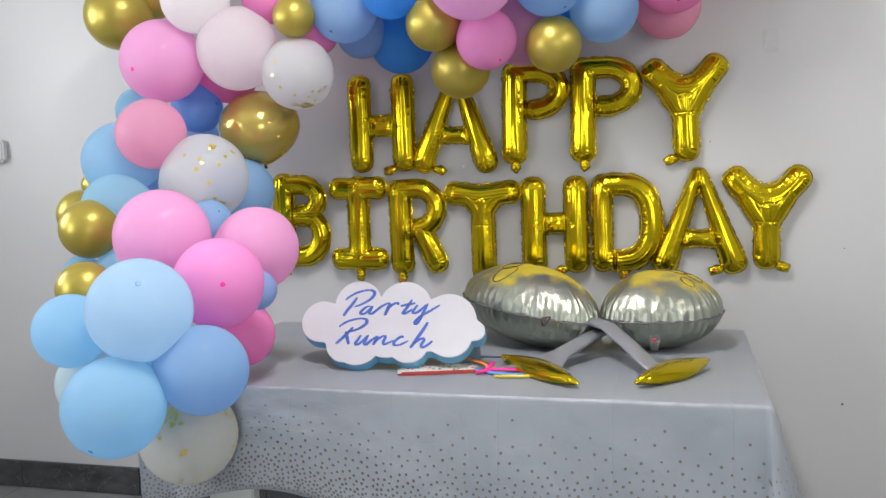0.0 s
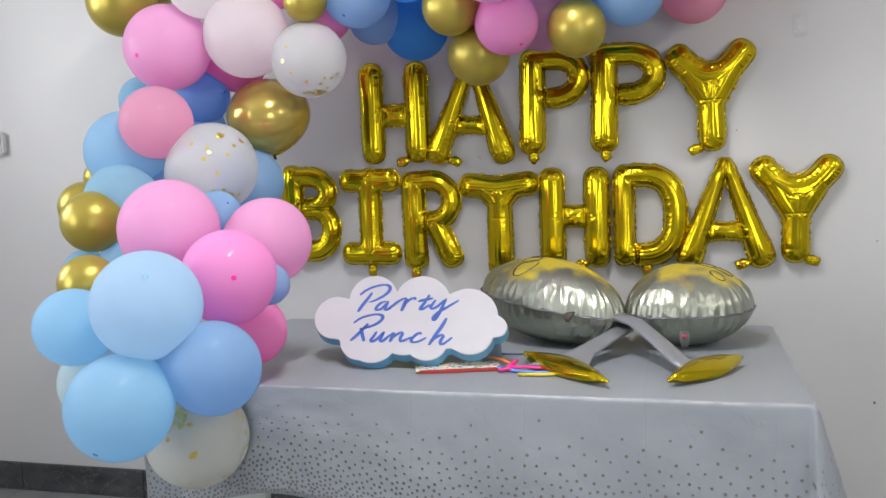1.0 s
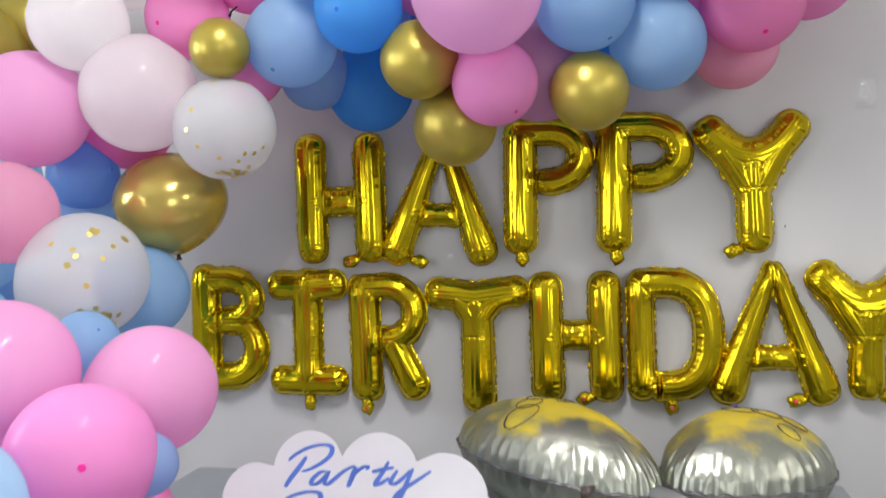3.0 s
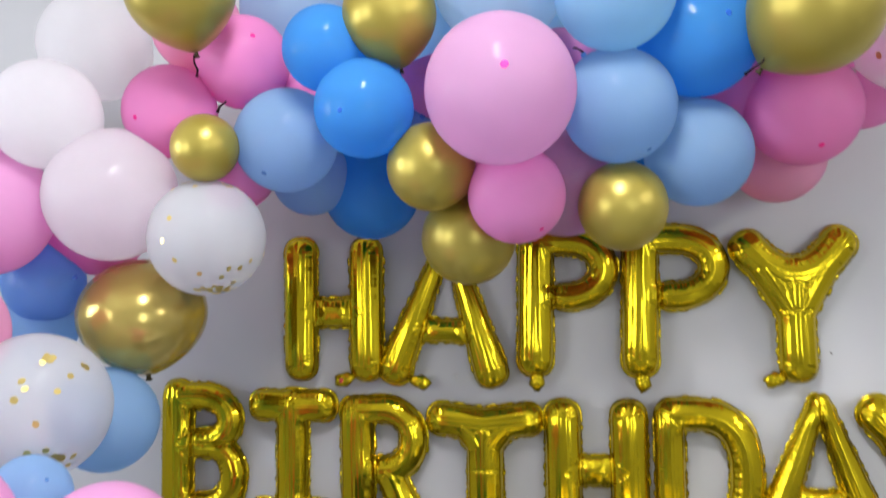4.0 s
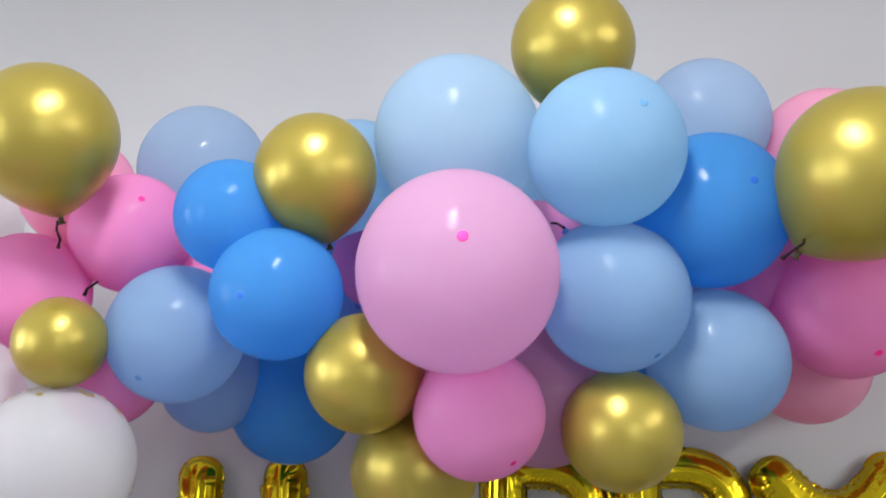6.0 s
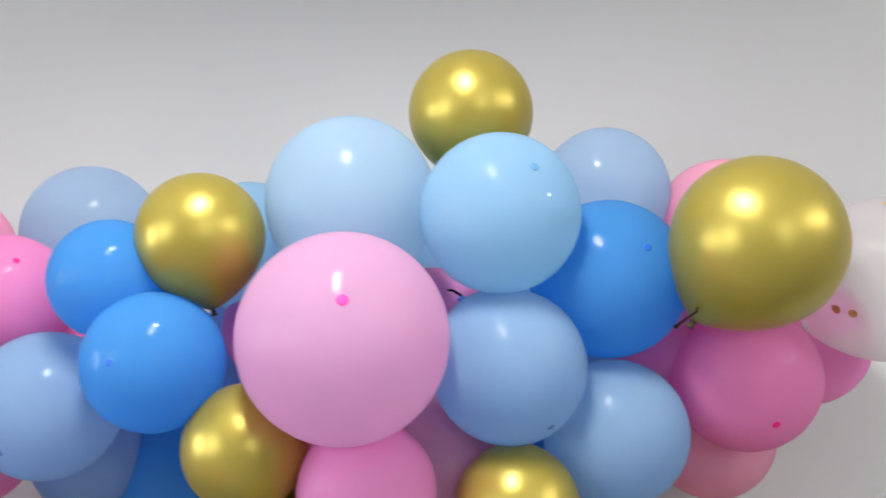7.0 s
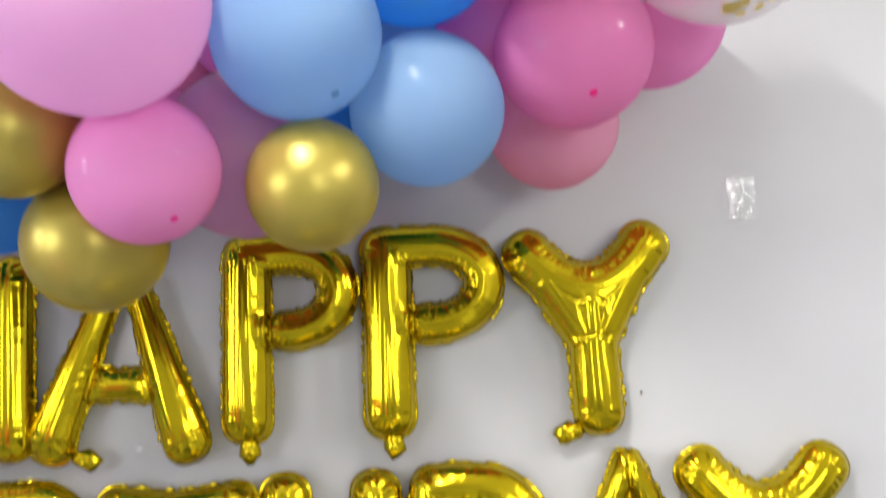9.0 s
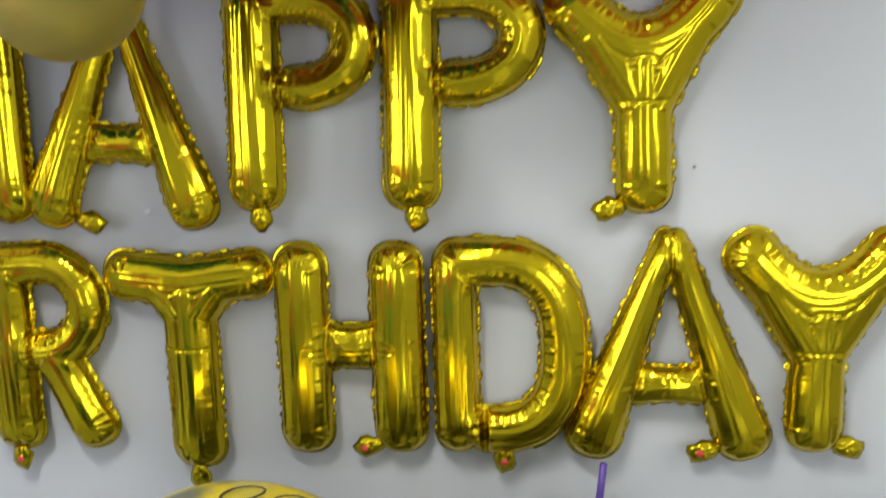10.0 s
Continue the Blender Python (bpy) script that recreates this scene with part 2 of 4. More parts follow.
def packet_material():
    """White printed film with a red band along one edge and coloured flecks."""
    m = material("printed_packet", (0.8, 0.78, 0.74), 0.25)
    co = node(m, "ShaderNodeTexCoord")
    split = node(m, "ShaderNodeSeparateXYZ")
    wire(m, co.outputs["Object"], split.inputs[0])
    v = node(m, "ShaderNodeTexVoronoi", Scale=70.0)
    wire(m, co.outputs["Object"], v.inputs["Vector"])
    hue = node(m, "ShaderNodeHueSaturation", Saturation=1.4, Value=0.8)
    wire(m, v.outputs["Color"], hue.inputs["Color"])
    dot = node(m, "ShaderNodeMath")
    dot.operation = "LESS_THAN"
    dot.inputs[1].default_value = 0.36
    wire(m, v.outputs["Distance"], dot.inputs[0])
    a = node(m, "ShaderNodeMix")
    a.data_type = "RGBA"
    a.inputs["A"].default_value = (0.8, 0.77, 0.72, 1)
    wire(m, dot.outputs[0], a.inputs["Factor"])
    wire(m, hue.outputs[0], a.inputs["B"])
    red = node(m, "ShaderNodeMath")
    red.operation = "LESS_THAN"
    red.inputs[1].default_value = -0.036
    wire(m, split.outputs["Y"], red.inputs[0])
    c = node(m, "ShaderNodeMix")
    c.data_type = "RGBA"
    c.inputs["B"].default_value = (0.42, 0.045, 0.04, 1)
    wire(m, red.outputs[0], c.inputs["Factor"])
    wire(m, a.outputs["Result"], c.inputs["A"])
    wire(m, c.outputs["Result"], shader(m).inputs["Base Color"])
    return m


packet_print = packet_material()


def glass_bowl_material():
    """Silver foil with a champagne-gold print towards the rim (local +x)."""
    m = material("champagne_foil", (0.55, 0.55, 0.49), 0.36, 0.9)
    co = node(m, "ShaderNodeTexCoord")
    split = node(m, "ShaderNodeSeparateXYZ")
    wire(m, co.outputs["Object"], split.inputs[0])
    n = node(m, "ShaderNodeTexNoise", Scale=9.0, Detail=4.0)
    wire(m, co.outputs["Object"], n.inputs["Vector"])
    add = node(m, "ShaderNodeMath")
    add.operation = "MULTIPLY_ADD"
    add.inputs[1].default_value = 0.16
    wire(m, n.outputs["Fac"], add.inputs[0])
    wire(m, split.outputs["Z"], add.inputs[2])
    r = node(m, "ShaderNodeMapRange")
    r.inputs["From Min"].default_value, r.inputs["From Max"].default_value = 0.158, 0.186
    wire(m, add.outputs[0], r.inputs["Value"])
    mix = node(m, "ShaderNodeMix")
    mix.data_type = "RGBA"
    mix.inputs["A"].default_value, mix.inputs["B"].default_value = (0.38, 0.40, 0.335, 1), (0.95, 0.78, 0.09, 1)
    wire(m, r.outputs[0], mix.inputs["Factor"])
    wire(m, mix.outputs["Result"], shader(m).inputs["Base Color"])
    sheen = node(m, "ShaderNodeMapRange")
    sheen.inputs["To Min"].default_value, sheen.inputs["To Max"].default_value = 0.9, 0.62
    wire(m, r.outputs[0], sheen.inputs["Value"])
    wire(m, sheen.outputs[0], shader(m).inputs["Metallic"])
    nb = node(m, "ShaderNodeTexNoise", Scale=26.0, Detail=4.0)
    wire(m, co.outputs["Object"], nb.inputs["Vector"])
    b = node(m, "ShaderNodeBump", Strength=0.55, Distance=0.005)
    wire(m, nb.outputs["Fac"], b.inputs["Height"])
    # puckers that run off the weld, fading out a few centimetres from it
    long = node(m, "ShaderNodeMapping")
    long.inputs["Scale"].default_value = (1.0, 1.0, 0.3)
    wire(m, co.outputs["Object"], long.inputs[0])
    pucker = node(m, "ShaderNodeTexVoronoi", Scale=38.0, Randomness=1.0)
    wire(m, long.outputs[0], pucker.inputs["Vector"])
    high = node(m, "ShaderNodeMath")
    high.operation = "ABSOLUTE"
    wire(m, split.outputs["Z"], high.inputs[0])
    near = node(m, "ShaderNodeMapRange")
    near.inputs["From Min"].default_value, near.inputs["From Max"].default_value = 0.025, 0.078
    near.inputs["To Min"].default_value, near.inputs["To Max"].default_value = 1.0, 0.0
    wire(m, high.outputs[0], near.inputs["Value"])
    tall = node(m, "ShaderNodeMath")
    tall.operation = "MULTIPLY"
    wire(m, pucker.outputs["Distance"], tall.inputs[0])
    wire(m, near.outputs[0], tall.inputs[1])
    b2 = node(m, "ShaderNodeBump", Strength=0.65, Distance=0.012)
    wire(m, tall.outputs[0], b2.inputs["Height"])
    wire(m, b.outputs[0], b2.inputs["Normal"])
    wire(m, b2.outputs[0], shader(m).inputs["Normal"])
    return m


bowl_foil = glass_bowl_material()


# ---- mesh helpers ----
def finish(name, verts, faces, mat, parent=None, label="", smooth=True):
    me = bpy.data.meshes.new(name)
    me.from_pydata([tuple(v) for v in verts], [], faces)
    me.validate()
    if smooth:
        me.shade_smooth()
    me.materials.append(mat)
    ob = new(name, me)
    if parent:
        ob.parent = parent
    if label:
        ob["label"] = label
    return ob


def part(name, bm, mat, parent=None, label="", smooth=False):
    me = bpy.data.meshes.new(name)
    bm.to_mesh(me)
    bm.free()
    if smooth:
        me.shade_smooth()
    me.materials.append(mat)
    ob = new(name, me)
    if parent:
        ob.parent = parent
    if label:
        ob["label"] = label
    return ob


def box_bm(x0, x1, y0, y1, z0, z1, bevel=0.0):
    bm = bmesh.new()
    bmesh.ops.create_cube(bm, size=1)
    for v in bm.verts:
        v.co = ((x0 + x1) / 2 + v.co.x * (x1 - x0), (y0 + y1) / 2 + v.co.y * (y1 - y0), (z0 + z1) / 2 + v.co.z * (z1 - z0))
    if bevel:
        bmesh.ops.bevel(bm, geom=list(bm.edges), offset=bevel, segments=2, affect="EDGES")
    return bm


def tube_mesh(points, radii, sides=10, flat=1.0, close=True):
    """Vertices and faces of a tube along points; flat squeezes it in z."""
    pts = [Vector(p) for p in points]
    verts, faces = [], []
    for i, p in enumerate(pts):
        d = (pts[min(i + 1, len(pts) - 1)] - pts[max(i - 1, 0)]).normalized()
        side = d.cross(Vector((0, 0, 1)))
        side = side.normalized() if side.length > 1e-4 else Vector((1, 0, 0))
        up = side.cross(d)
        for k in range(sides):
            a = 2 * math.pi * k / sides
            verts.append(p + radii[i] * (side * math.cos(a) + up * math.sin(a) * (flat[i] if isinstance(flat, tuple) else flat)))
    for i in range(len(pts) - 1):
        for k in range(sides):
            j = (k + 1) % sides
            faces.append((i * sides + k, i * sides + j, (i + 1) * sides + j, (i + 1) * sides + k))
    if close:
        faces.append(tuple(reversed(range(sides))))
        faces.append(tuple(range((len(pts) - 1) * sides, len(pts) * sides)))
    return verts, faces


def empty(name, m):
    ob = new(name)
    ob.empty_display_size = 0.05
    ob.matrix_world = m
    return ob


# ---- the room ----
def structure(name, bm, mat, label):
    return tagged(part(name, bm, mat, None), label, name.split("_")[0], kind="structure")


structure("floor", box_bm(-ROOM_X - 0.2, ROOM_X + 0.2, BACK_Y - 0.2, WALL_Y + 0.2, -0.12, -0.006), grout, "grey tiled room floor with narrow grout joints")
structure("ceiling", box_bm(-ROOM_X - 0.2, ROOM_X + 0.2, BACK_Y - 0.2, WALL_Y + 0.2, TOP, TOP + 0.15), ceiling_paint, "plain white painted ceiling")
structure("wall_north", box_bm(-ROOM_X, ROOM_X, WALL_Y, WALL_Y + 0.2, -0.006, TOP), wall_paint, "off-white painted wall behind the party table")
structure("wall_east", box_bm(ROOM_X, ROOM_X + 0.2, BACK_Y - 0.2, WALL_Y + 0.2, -0.006, TOP), wall_paint, "off-white painted side wall")


def wall_with_windows(name, m, half, openings):
    """A wall along local x with window openings through it, and the windows themselves."""
    bm = bmesh.new()
    at = -half
    solid = []
    for u0, u1, z0, z1 in openings:
        solid += [(at, u0, -0.006, TOP), (u0, u1, -0.006, z0), (u0, u1, z1, TOP)]
        at = u1
    for x0, x1, z0, z1 in solid + [(at, half, -0.006, TOP)]:
        b = box_bm(x0, x1, 0.0, 0.2, z0, z1)
        me = bpy.data.meshes.new("t")
        b.to_mesh(me)
        b.free()
        bm.from_mesh(me)
        bpy.data.meshes.remove(me)
    wall = structure(name, bm, wall_paint, "off-white painted wall with a window opening")
    wall.matrix_world = m
    for u0, u1, z0, z1 in openings:
        WINDOWS.append(name)
        win = tagged(empty("window_%d" % len(WINDOWS), m @ pose((u0 + u1) / 2, 0.1, (z0 + z1) / 2)), "white-framed window out of view, letting daylight into the room", "window", kind="structure")
        w, h = (u1 - u0) / 2, (z1 - z0) / 2
        for x0, x1, a0, a1 in ((-w, -w + 0.05, -h, h), (w - 0.05, w, -h, h), (-w + 0.05, w - 0.05, -h, -h + 0.05), (-w + 0.05, w - 0.05, h - 0.05, h), (-0.025, 0.025, -h + 0.05, h - 0.05)):
            part("window_frame", box_bm(x0, x1, -0.03, 0.03, a0, a1, 0.004), white_metal, win)
        for x0, x1 in ((-w + 0.05, -0.025), (0.025, w - 0.05)):
            pane = part("pane", box_bm(x0, x1, -0.003, 0.003, -h + 0.05, h - 0.05), glass, win)
            pane.visible_shadow = False


WINDOWS = []
wall_with_windows("wall_west", pose(-ROOM_X, 0.0, 0, 0, 0, 90), 3.25, ((-1.4, 0.7, 0.9, 2.4), (1.3, 2.2, 1.4, 2.4)))
# the south window is an added, unseen opening for the back fill
wall_with_windows("wall_south", pose(0, BACK_Y, 0, 0, 0, 180), ROOM_X, ((-2.7, -1.4, 0.7, 2.3),))

lamp = tagged(empty("ceiling_batten", pose(LAMP_X, LAMP_Y, TOP)), "long white batten lamp fixed under the ceiling", "ceiling lamp")
part("housing", box_bm(-0.14, 0.14, -0.42, 0.42, -0.06, 0.0, 0.01), white_metal, lamp)
part("diffuser", box_bm(-0.075, 0.075, -0.37, 0.37, -0.078, -0.061, 0.004), lamp_face, lamp, "glowing white diffuser")
for yy, zz in ((0.30, 2.42), (1.45, 2.62)):
    d = tagged(empty("wall_lamp", pose(ROOM_X, yy, zz)), "small round white lamp on the side wall", "wall lamp", "lamps on the side wall")
    v, f = tube_mesh([(-0.002, 0, 0), (-0.05, 0, 0)], [0.11, 0.1], 24)
    finish("housing", v, f, white_metal, d)
    v, f = tube_mesh([(-0.051, 0, 0), (-0.062, 0, 0)], [0.08, 0.075], 24)
    finish("lens", v, f, lamp_face, d, "glowing lens")

# switch box at the far end of the wall, the chips in its paint and the strip of clear tape
box = tagged(empty("wall_switch_box", pose(-2.36, WALL_Y, 1.45)), "grey plastic switch box on the off-white wall", "switch box")
part("housing", box_bm(-0.09, 0.09, -0.035, 0, -0.045, 0.045, 0.008), plastic_grey, box)
part("rocker", box_bm(-0.03, 0.03, -0.041, -0.036, -0.028, 0.028, 0.002), white_metal, box)
for x, z, r in ((0.969, 0.498, 0.0045), (0.969, 1.024, 0.0025), (1.36, 2.30, 0.006), (-0.30, 1.255, 0.004), (-1.42, 1.83, 0.004), (0.45, 1.33, 0.003), (0.545, 1.39, 0.0025)):
    v, f = tube_mesh([(x, WALL_Y - 0.001, z), (x + r * 0.3, WALL_Y - 0.0045, z)], [r, r * 0.6], 7)
    tagged(finish("wall_chip", v, f, wall_speck), "tiny dark chip in the wall paint", "paint chip", "chips in the wall")
tape_mat = material("clear_tape", (0.95, 0.95, 0.95), 0.07, 1.0)
clear = node(tape_mat, "ShaderNodeBsdfTransparent")
film = node(tape_mat, "ShaderNodeMixShader")
film.inputs[0].default_value = 0.22
wire(tape_mat, clear.outputs[0], film.inputs[1])
wire(tape_mat, shader(tape_mat).outputs[0], film.inputs[2])
wire(tape_mat, film.outputs[0], tape_mat.node_tree.nodes["Material Output"].inputs["Surface"])


def tape(x0, x1, z0, z1, label):
    """A strip of clear film, crumpled into small facets."""
    nx, nz_ = 34, 40
    dice = random.Random(int(x0 * 1000))
    dx, dz = (x1 - x0) / nx, (z1 - z0) / nz_
    verts, faces = [], []
    for j in range(nz_):
        for i in range(nx):
            rough = 0.26 if j > nz_ * 0.3 else 0.45
            fx, fz = dice.gauss(0.19, rough), dice.gauss(0.05, rough)
            cx, cz = x0 + (i + 0.5) * dx, z0 + (j + 0.5) * dz
            n = len(verts)
            for sx, sz in ((-0.5, -0.5), (0.5, -0.5), (0.5, 0.5), (-0.5, 0.5)):
                verts.append((cx + sx * dx * 0.98, WALL_Y - 0.0045 + fx * sx * dx + fz * sz * dz, cz + sz * dz * 0.98))
            faces.append((n, n + 1, n + 2, n + 3))
    return tagged(finish("tape_strip", verts, faces, tape_mat, smooth=False), label, "tape")


tape(0.712, 0.760, 1.674, 1.748, "crinkled clear adhesive tape stuck on the wall")
tape(-0.322, -0.306, 1.324, 1.338, "small clear tape strip on the wall below the letters")


# ---- things: balloons ----
def balloon_profile():
    rings = []
    n = 30
    for i in range(1, n):
        th = math.pi * i / n
        low = max(0.0, (th - 0.58 * math.pi) / (0.42 * math.pi))
        rings.append((math.sin(th) * (1 - 0.05 * low ** 2) + 0.035 * low ** 6, math.cos(th) - 0.17 * low ** 2.4))
    return rings


def lathe(rings, sides, top, bottom):
    verts = [(0, 0, top)]
    for r, z in rings:
        verts += [(r * math.cos(2 * math.pi * k / sides), r * math.sin(2 * math.pi * k / sides), z) for k in range(sides)]
    verts.append((0, 0, bottom))
    last, faces = len(verts) - 1, []
    for k in range(sides):
        j = (k + 1) % sides
        faces.append((0, 1 + k, 1 + j))
        for i in range(len(rings) - 1):
            a, b = 1 + i * sides, 1 + (i + 1) * sides
            faces.append((a + k, b + k, b + j, a + j))
        a = 1 + (len(rings) - 1) * sides
        faces.append((a + k, last, a + j))
    return verts, faces


def shared_mesh(name, verts, faces, mat):
    me = bpy.data.meshes.new(name)
    me.from_pydata([tuple(v) for v in verts], [], faces)
    me.shade_smooth()
    me.materials.append(mat)
    return me


SKIN = {k: shared_mesh("balloon", *lathe(balloon_profile(), 44, 1.0, -1.17), m) for k, m in LATEX.items()}
KNOTS = {k: shared_mesh("knot", *lathe([(0.045, -1.12), (0.030, -1.165), (0.04, -1.185), (0.032, -1.20), (0.045, -1.225), (0.058, -1.25), (0.055, -1.26)], 12, -1.10, -1.245), m) for k, m in KNOT.items()}
NUBS = {k: shared_mesh("nub", *lathe([(0.02, 1.0035), (0.038, 1.003), (0.050, 1.0), (0.054, 0.997)], 14, 1.004, 0.99), m) for k, m in NUB.items()}
DISC = shared_mesh("confetti", *lathe([(0.052, 0.0008), (0.052, -0.0008)], 10, 0.0008, -0.0008), confetti_gold)
DISC.shade_flat()
GROUP = "balloons of the garland"


def child(name, me, parent, m=None):
    ob = new(name, me)
    ob.parent = parent
    if m is not None:
        ob.matrix_basis = m
    return ob


def aim(az, el):
    a, e = radians(az), radians(el)
    return Vector((math.cos(a) * math.cos(e), math.sin(a) * math.cos(e), math.sin(e)))


def balloon(colour, x, y, z, r, az, el, label, nub=False, squash=1.0):
    """A tied latex balloon; its crown points to azimuth az and elevation el."""
    ob = new("confetti_balloon" if "confetti" in colour else "balloon", SKIN[colour])
    d = aim(az, el)
    turn = d.to_track_quat("Z", "Y").to_matrix().to_4x4()
    ob.matrix_world = Matrix.Translation((x, y, z)) @ turn @ Matrix.Diagonal((r, r, r * squash, 1))
    tagged(ob, label, "balloon", GROUP)
    child("knot", KNOTS[colour], ob)
    if nub:
        child("nub", NUBS[colour], ob)
    return ob


def flake(ob, az, el, rng, size=1.0):
    """One foil disc that clings to the skin, its middle towards azimuth az and elevation el."""
    d = ob.matrix_world.to_3x3().normalized().inverted() @ aim(az, el)
    low = max(0.0, -d.z - 0.25)
    p = d * 1.003 + Vector((0, 0, -0.17 * low ** 2.4))
    tip = pose(0, 0, 0, rng.uniform(-7, 7), rng.uniform(-7, 7))
    child("confetti", DISC, ob, Matrix.Translation(p) @ d.to_track_quat("Z", "Y").to_matrix().to_4x4() @ tip @ Matrix.Diagonal((size * rng.uniform(0.85, 1.1), size * rng.uniform(0.85, 1.1), 1, 1)))


def confetti(ob, rng, single, heaps, size=1.0):
    """Discs set one by one (azimuth, elevation), and heaps of (how many, azimuth, its spread, elevation, its spread)."""
    for az, el in single:
        flake(ob, az, el, rng, size)
    for count, az, daz, el, del_ in heaps:
        for _ in range(count):
            flake(ob, rng.gauss(az, daz), max(-88, min(88, rng.gauss(el, del_))), rng, size)


balloon("gold", -1.464, 2.707, 1.896, 0.118, 179, 39, "shiny gold chrome latex balloon in the garland above the letters")
balloon("gold", -1.388, 2.797, 1.976, 0.088, 167, 37, "shiny gold chrome latex balloon in the garland above the letters")
balloon("white", -1.054, 2.517, 1.893, 0.109, -115, 27, "milky white latex balloon in the garland above the letters")
balloon("blush", -0.936, 2.564, 1.732, 0.132, -100, -62, "large blush-white latex balloon in the garland's side column")
balloon("pink", -1.196, 2.534, 1.706, 0.134, -103, -15, "bright bubblegum pink latex balloon in the garland's side column", nub=True)
balloon("confetti_white", -0.733, 2.570, 1.644, 0.115, -38, -29, "milky white gold-confetti balloon in the garland above the letters")
balloon("gold", -0.719, 2.527, 1.815, 0.066, -87, -22, "shiny gold chrome latex balloon in the garland above the letters")
balloon("hot", -1.081, 2.758, 1.689, 0.112, 125, 24, "hot pink latex balloon in the garland's side column")
balloon("shiny_gold", -0.942, 2.705, 1.491, 0.137, -90, 78, "shiny gold chrome latex balloon in the garland's side column", squash=0.86)
balloon("dusty", -1.160, 2.389, 1.465, 0.109, -100, 41, "dusty rose pink latex balloon in the garland's side column")
balloon("confetti_white", -1.010, 2.441, 1.325, 0.136, 13, 23, "milky white gold-confetti balloon in the garland's side column")
balloon("sky", -1.309, 2.445, 1.384, 0.126, -169, 17, "sky blue latex balloon in the garland's side column")
balloon("sky", -1.477, 2.819, 1.569, 0.087, 162, -5, "sky blue latex balloon in the garland's side column")
balloon("peri", -1.177, 2.704, 1.561, 0.088, 158, -5, "dark periwinkle blue latex balloon in the garland's side column")
balloon("cornflower", -1.218, 2.750, 1.459, 0.085, 136, -28, "soft cornflower blue latex balloon in the garland's side column")
balloon("cornflower", -0.991, 2.647, 1.272, 0.109, 39, -33, "soft cornflower blue latex balloon in the garland's side column")
balloon("gold", -1.531, 2.601, 1.306, 0.046, 162, -4, "shiny gold chrome latex balloon in the garland's side column")
balloon("sky", -1.260, 2.330, 1.237, 0.107, -156, -8, "sky blue latex balloon in the garland's side column")
balloon("cornflower", -1.245, 2.503, 1.289, 0.083, 158, -14, "soft cornflower blue latex balloon in the garland's side column")
balloon("gold", -1.447, 2.411, 1.214, 0.081, -172, -16, "shiny gold chrome latex balloon in the garland's side column")
balloon("gold", -1.288, 2.227, 1.180, 0.089, -152, -10, "shiny gold chrome latex balloon in the garland's side column")
balloon("pink", -0.966, 2.111, 1.164, 0.134, -103, 59, "bright bubblegum pink latex balloon in the garland's side column")
balloon("cornflower", -0.934, 2.317, 1.188, 0.070, -31, 31, "soft cornflower blue latex balloon in the garland's side column", nub=True)
balloon("pink", -0.728, 2.213, 1.120, 0.119, 25, 14, "bright bubblegum pink latex balloon in the garland above the letters")
balloon("pink2", -0.725, 1.979, 1.052, 0.119, -56, 6, "vivid pink latex balloon low in the garland beside the table", nub=True)
balloon("powder", -0.830, 1.780, 1.014, 0.127, -56, 38, "large powder blue latex balloon low in the garland beside the table", nub=True)
balloon("sky", -1.058, 1.816, 0.952, 0.094, -126, 9, "sky blue latex balloon low in the garland beside the table")
balloon("sky", -0.868, 1.707, 0.791, 0.121, -93, -41, "sky blue latex balloon low in the garland beside the table", nub=True)
balloon("cornflower", -0.702, 1.838, 0.856, 0.112, 22, -24, "soft cornflower blue latex balloon low in the garland beside the table", nub=True)
balloon("pink3", -0.768, 2.171, 0.879, 0.094, 47, -5, "deep magenta pink latex balloon low in the garland beside the table")
balloon("gold", -1.154, 2.009, 1.029, 0.078, -154, -8, "shiny gold chrome latex balloon low in the garland beside the table")
balloon("cornflower", -0.650, 2.044, 1.026, 0.054, -6, 16, "soft cornflower blue latex balloon low in the garland beside the table")
balloon("sky", -1.234, 2.272, 1.058, 0.060, -170, -37, "sky blue latex balloon low in the garland beside the table")
balloon("sky", -1.372, 2.288, 1.031, 0.061, -170, -32, "sky blue latex balloon low in the garland beside the table")
balloon("aqua", -1.070, 1.920, 0.790, 0.105, -154, -6, "small pale aqua latex balloon low in the garland beside the table")
balloon("confetti_clear", -0.829, 1.960, 0.646, 0.130, -62, -66, "clear gold-confetti balloon low in the garland beside the table")
balloon("gold", -0.737, 2.453, 2.106, 0.104, -105, 67, "shiny gold chrome latex balloon in the garland above the letters")
balloon("white", -1.055, 2.691, 2.082, 0.121, -164, 41, "milky white latex balloon in the garland above the letters")
balloon("palepink", -0.803, 2.666, 2.098, 0.095, -91, 66, "pale pink latex balloon in the garland above the letters")
balloon("hot", -0.692, 2.650, 2.014, 0.097, -56, 19, "hot pink latex balloon in the garland above the letters", nub=True)
balloon("hot", -0.836, 2.613, 1.909, 0.096, -109, -17, "hot pink latex balloon in the garland above the letters", nub=True)
balloon("hot", -0.717, 2.674, 1.790, 0.084, -80, -54, "hot pink latex balloon in the garland above the letters")
balloon("cornflower", -0.587, 2.620, 1.841, 0.105, -106, -46, "soft cornflower blue latex balloon in the garland above the letters", nub=True)
balloon("cornflower", -0.583, 2.764, 1.787, 0.085, -31, -87, "soft cornflower blue latex balloon in the garland above the letters")
balloon("peripale", -0.628, 2.767, 2.164, 0.114, 174, 87, "pale periwinkle blue latex balloon in the garland above the letters")
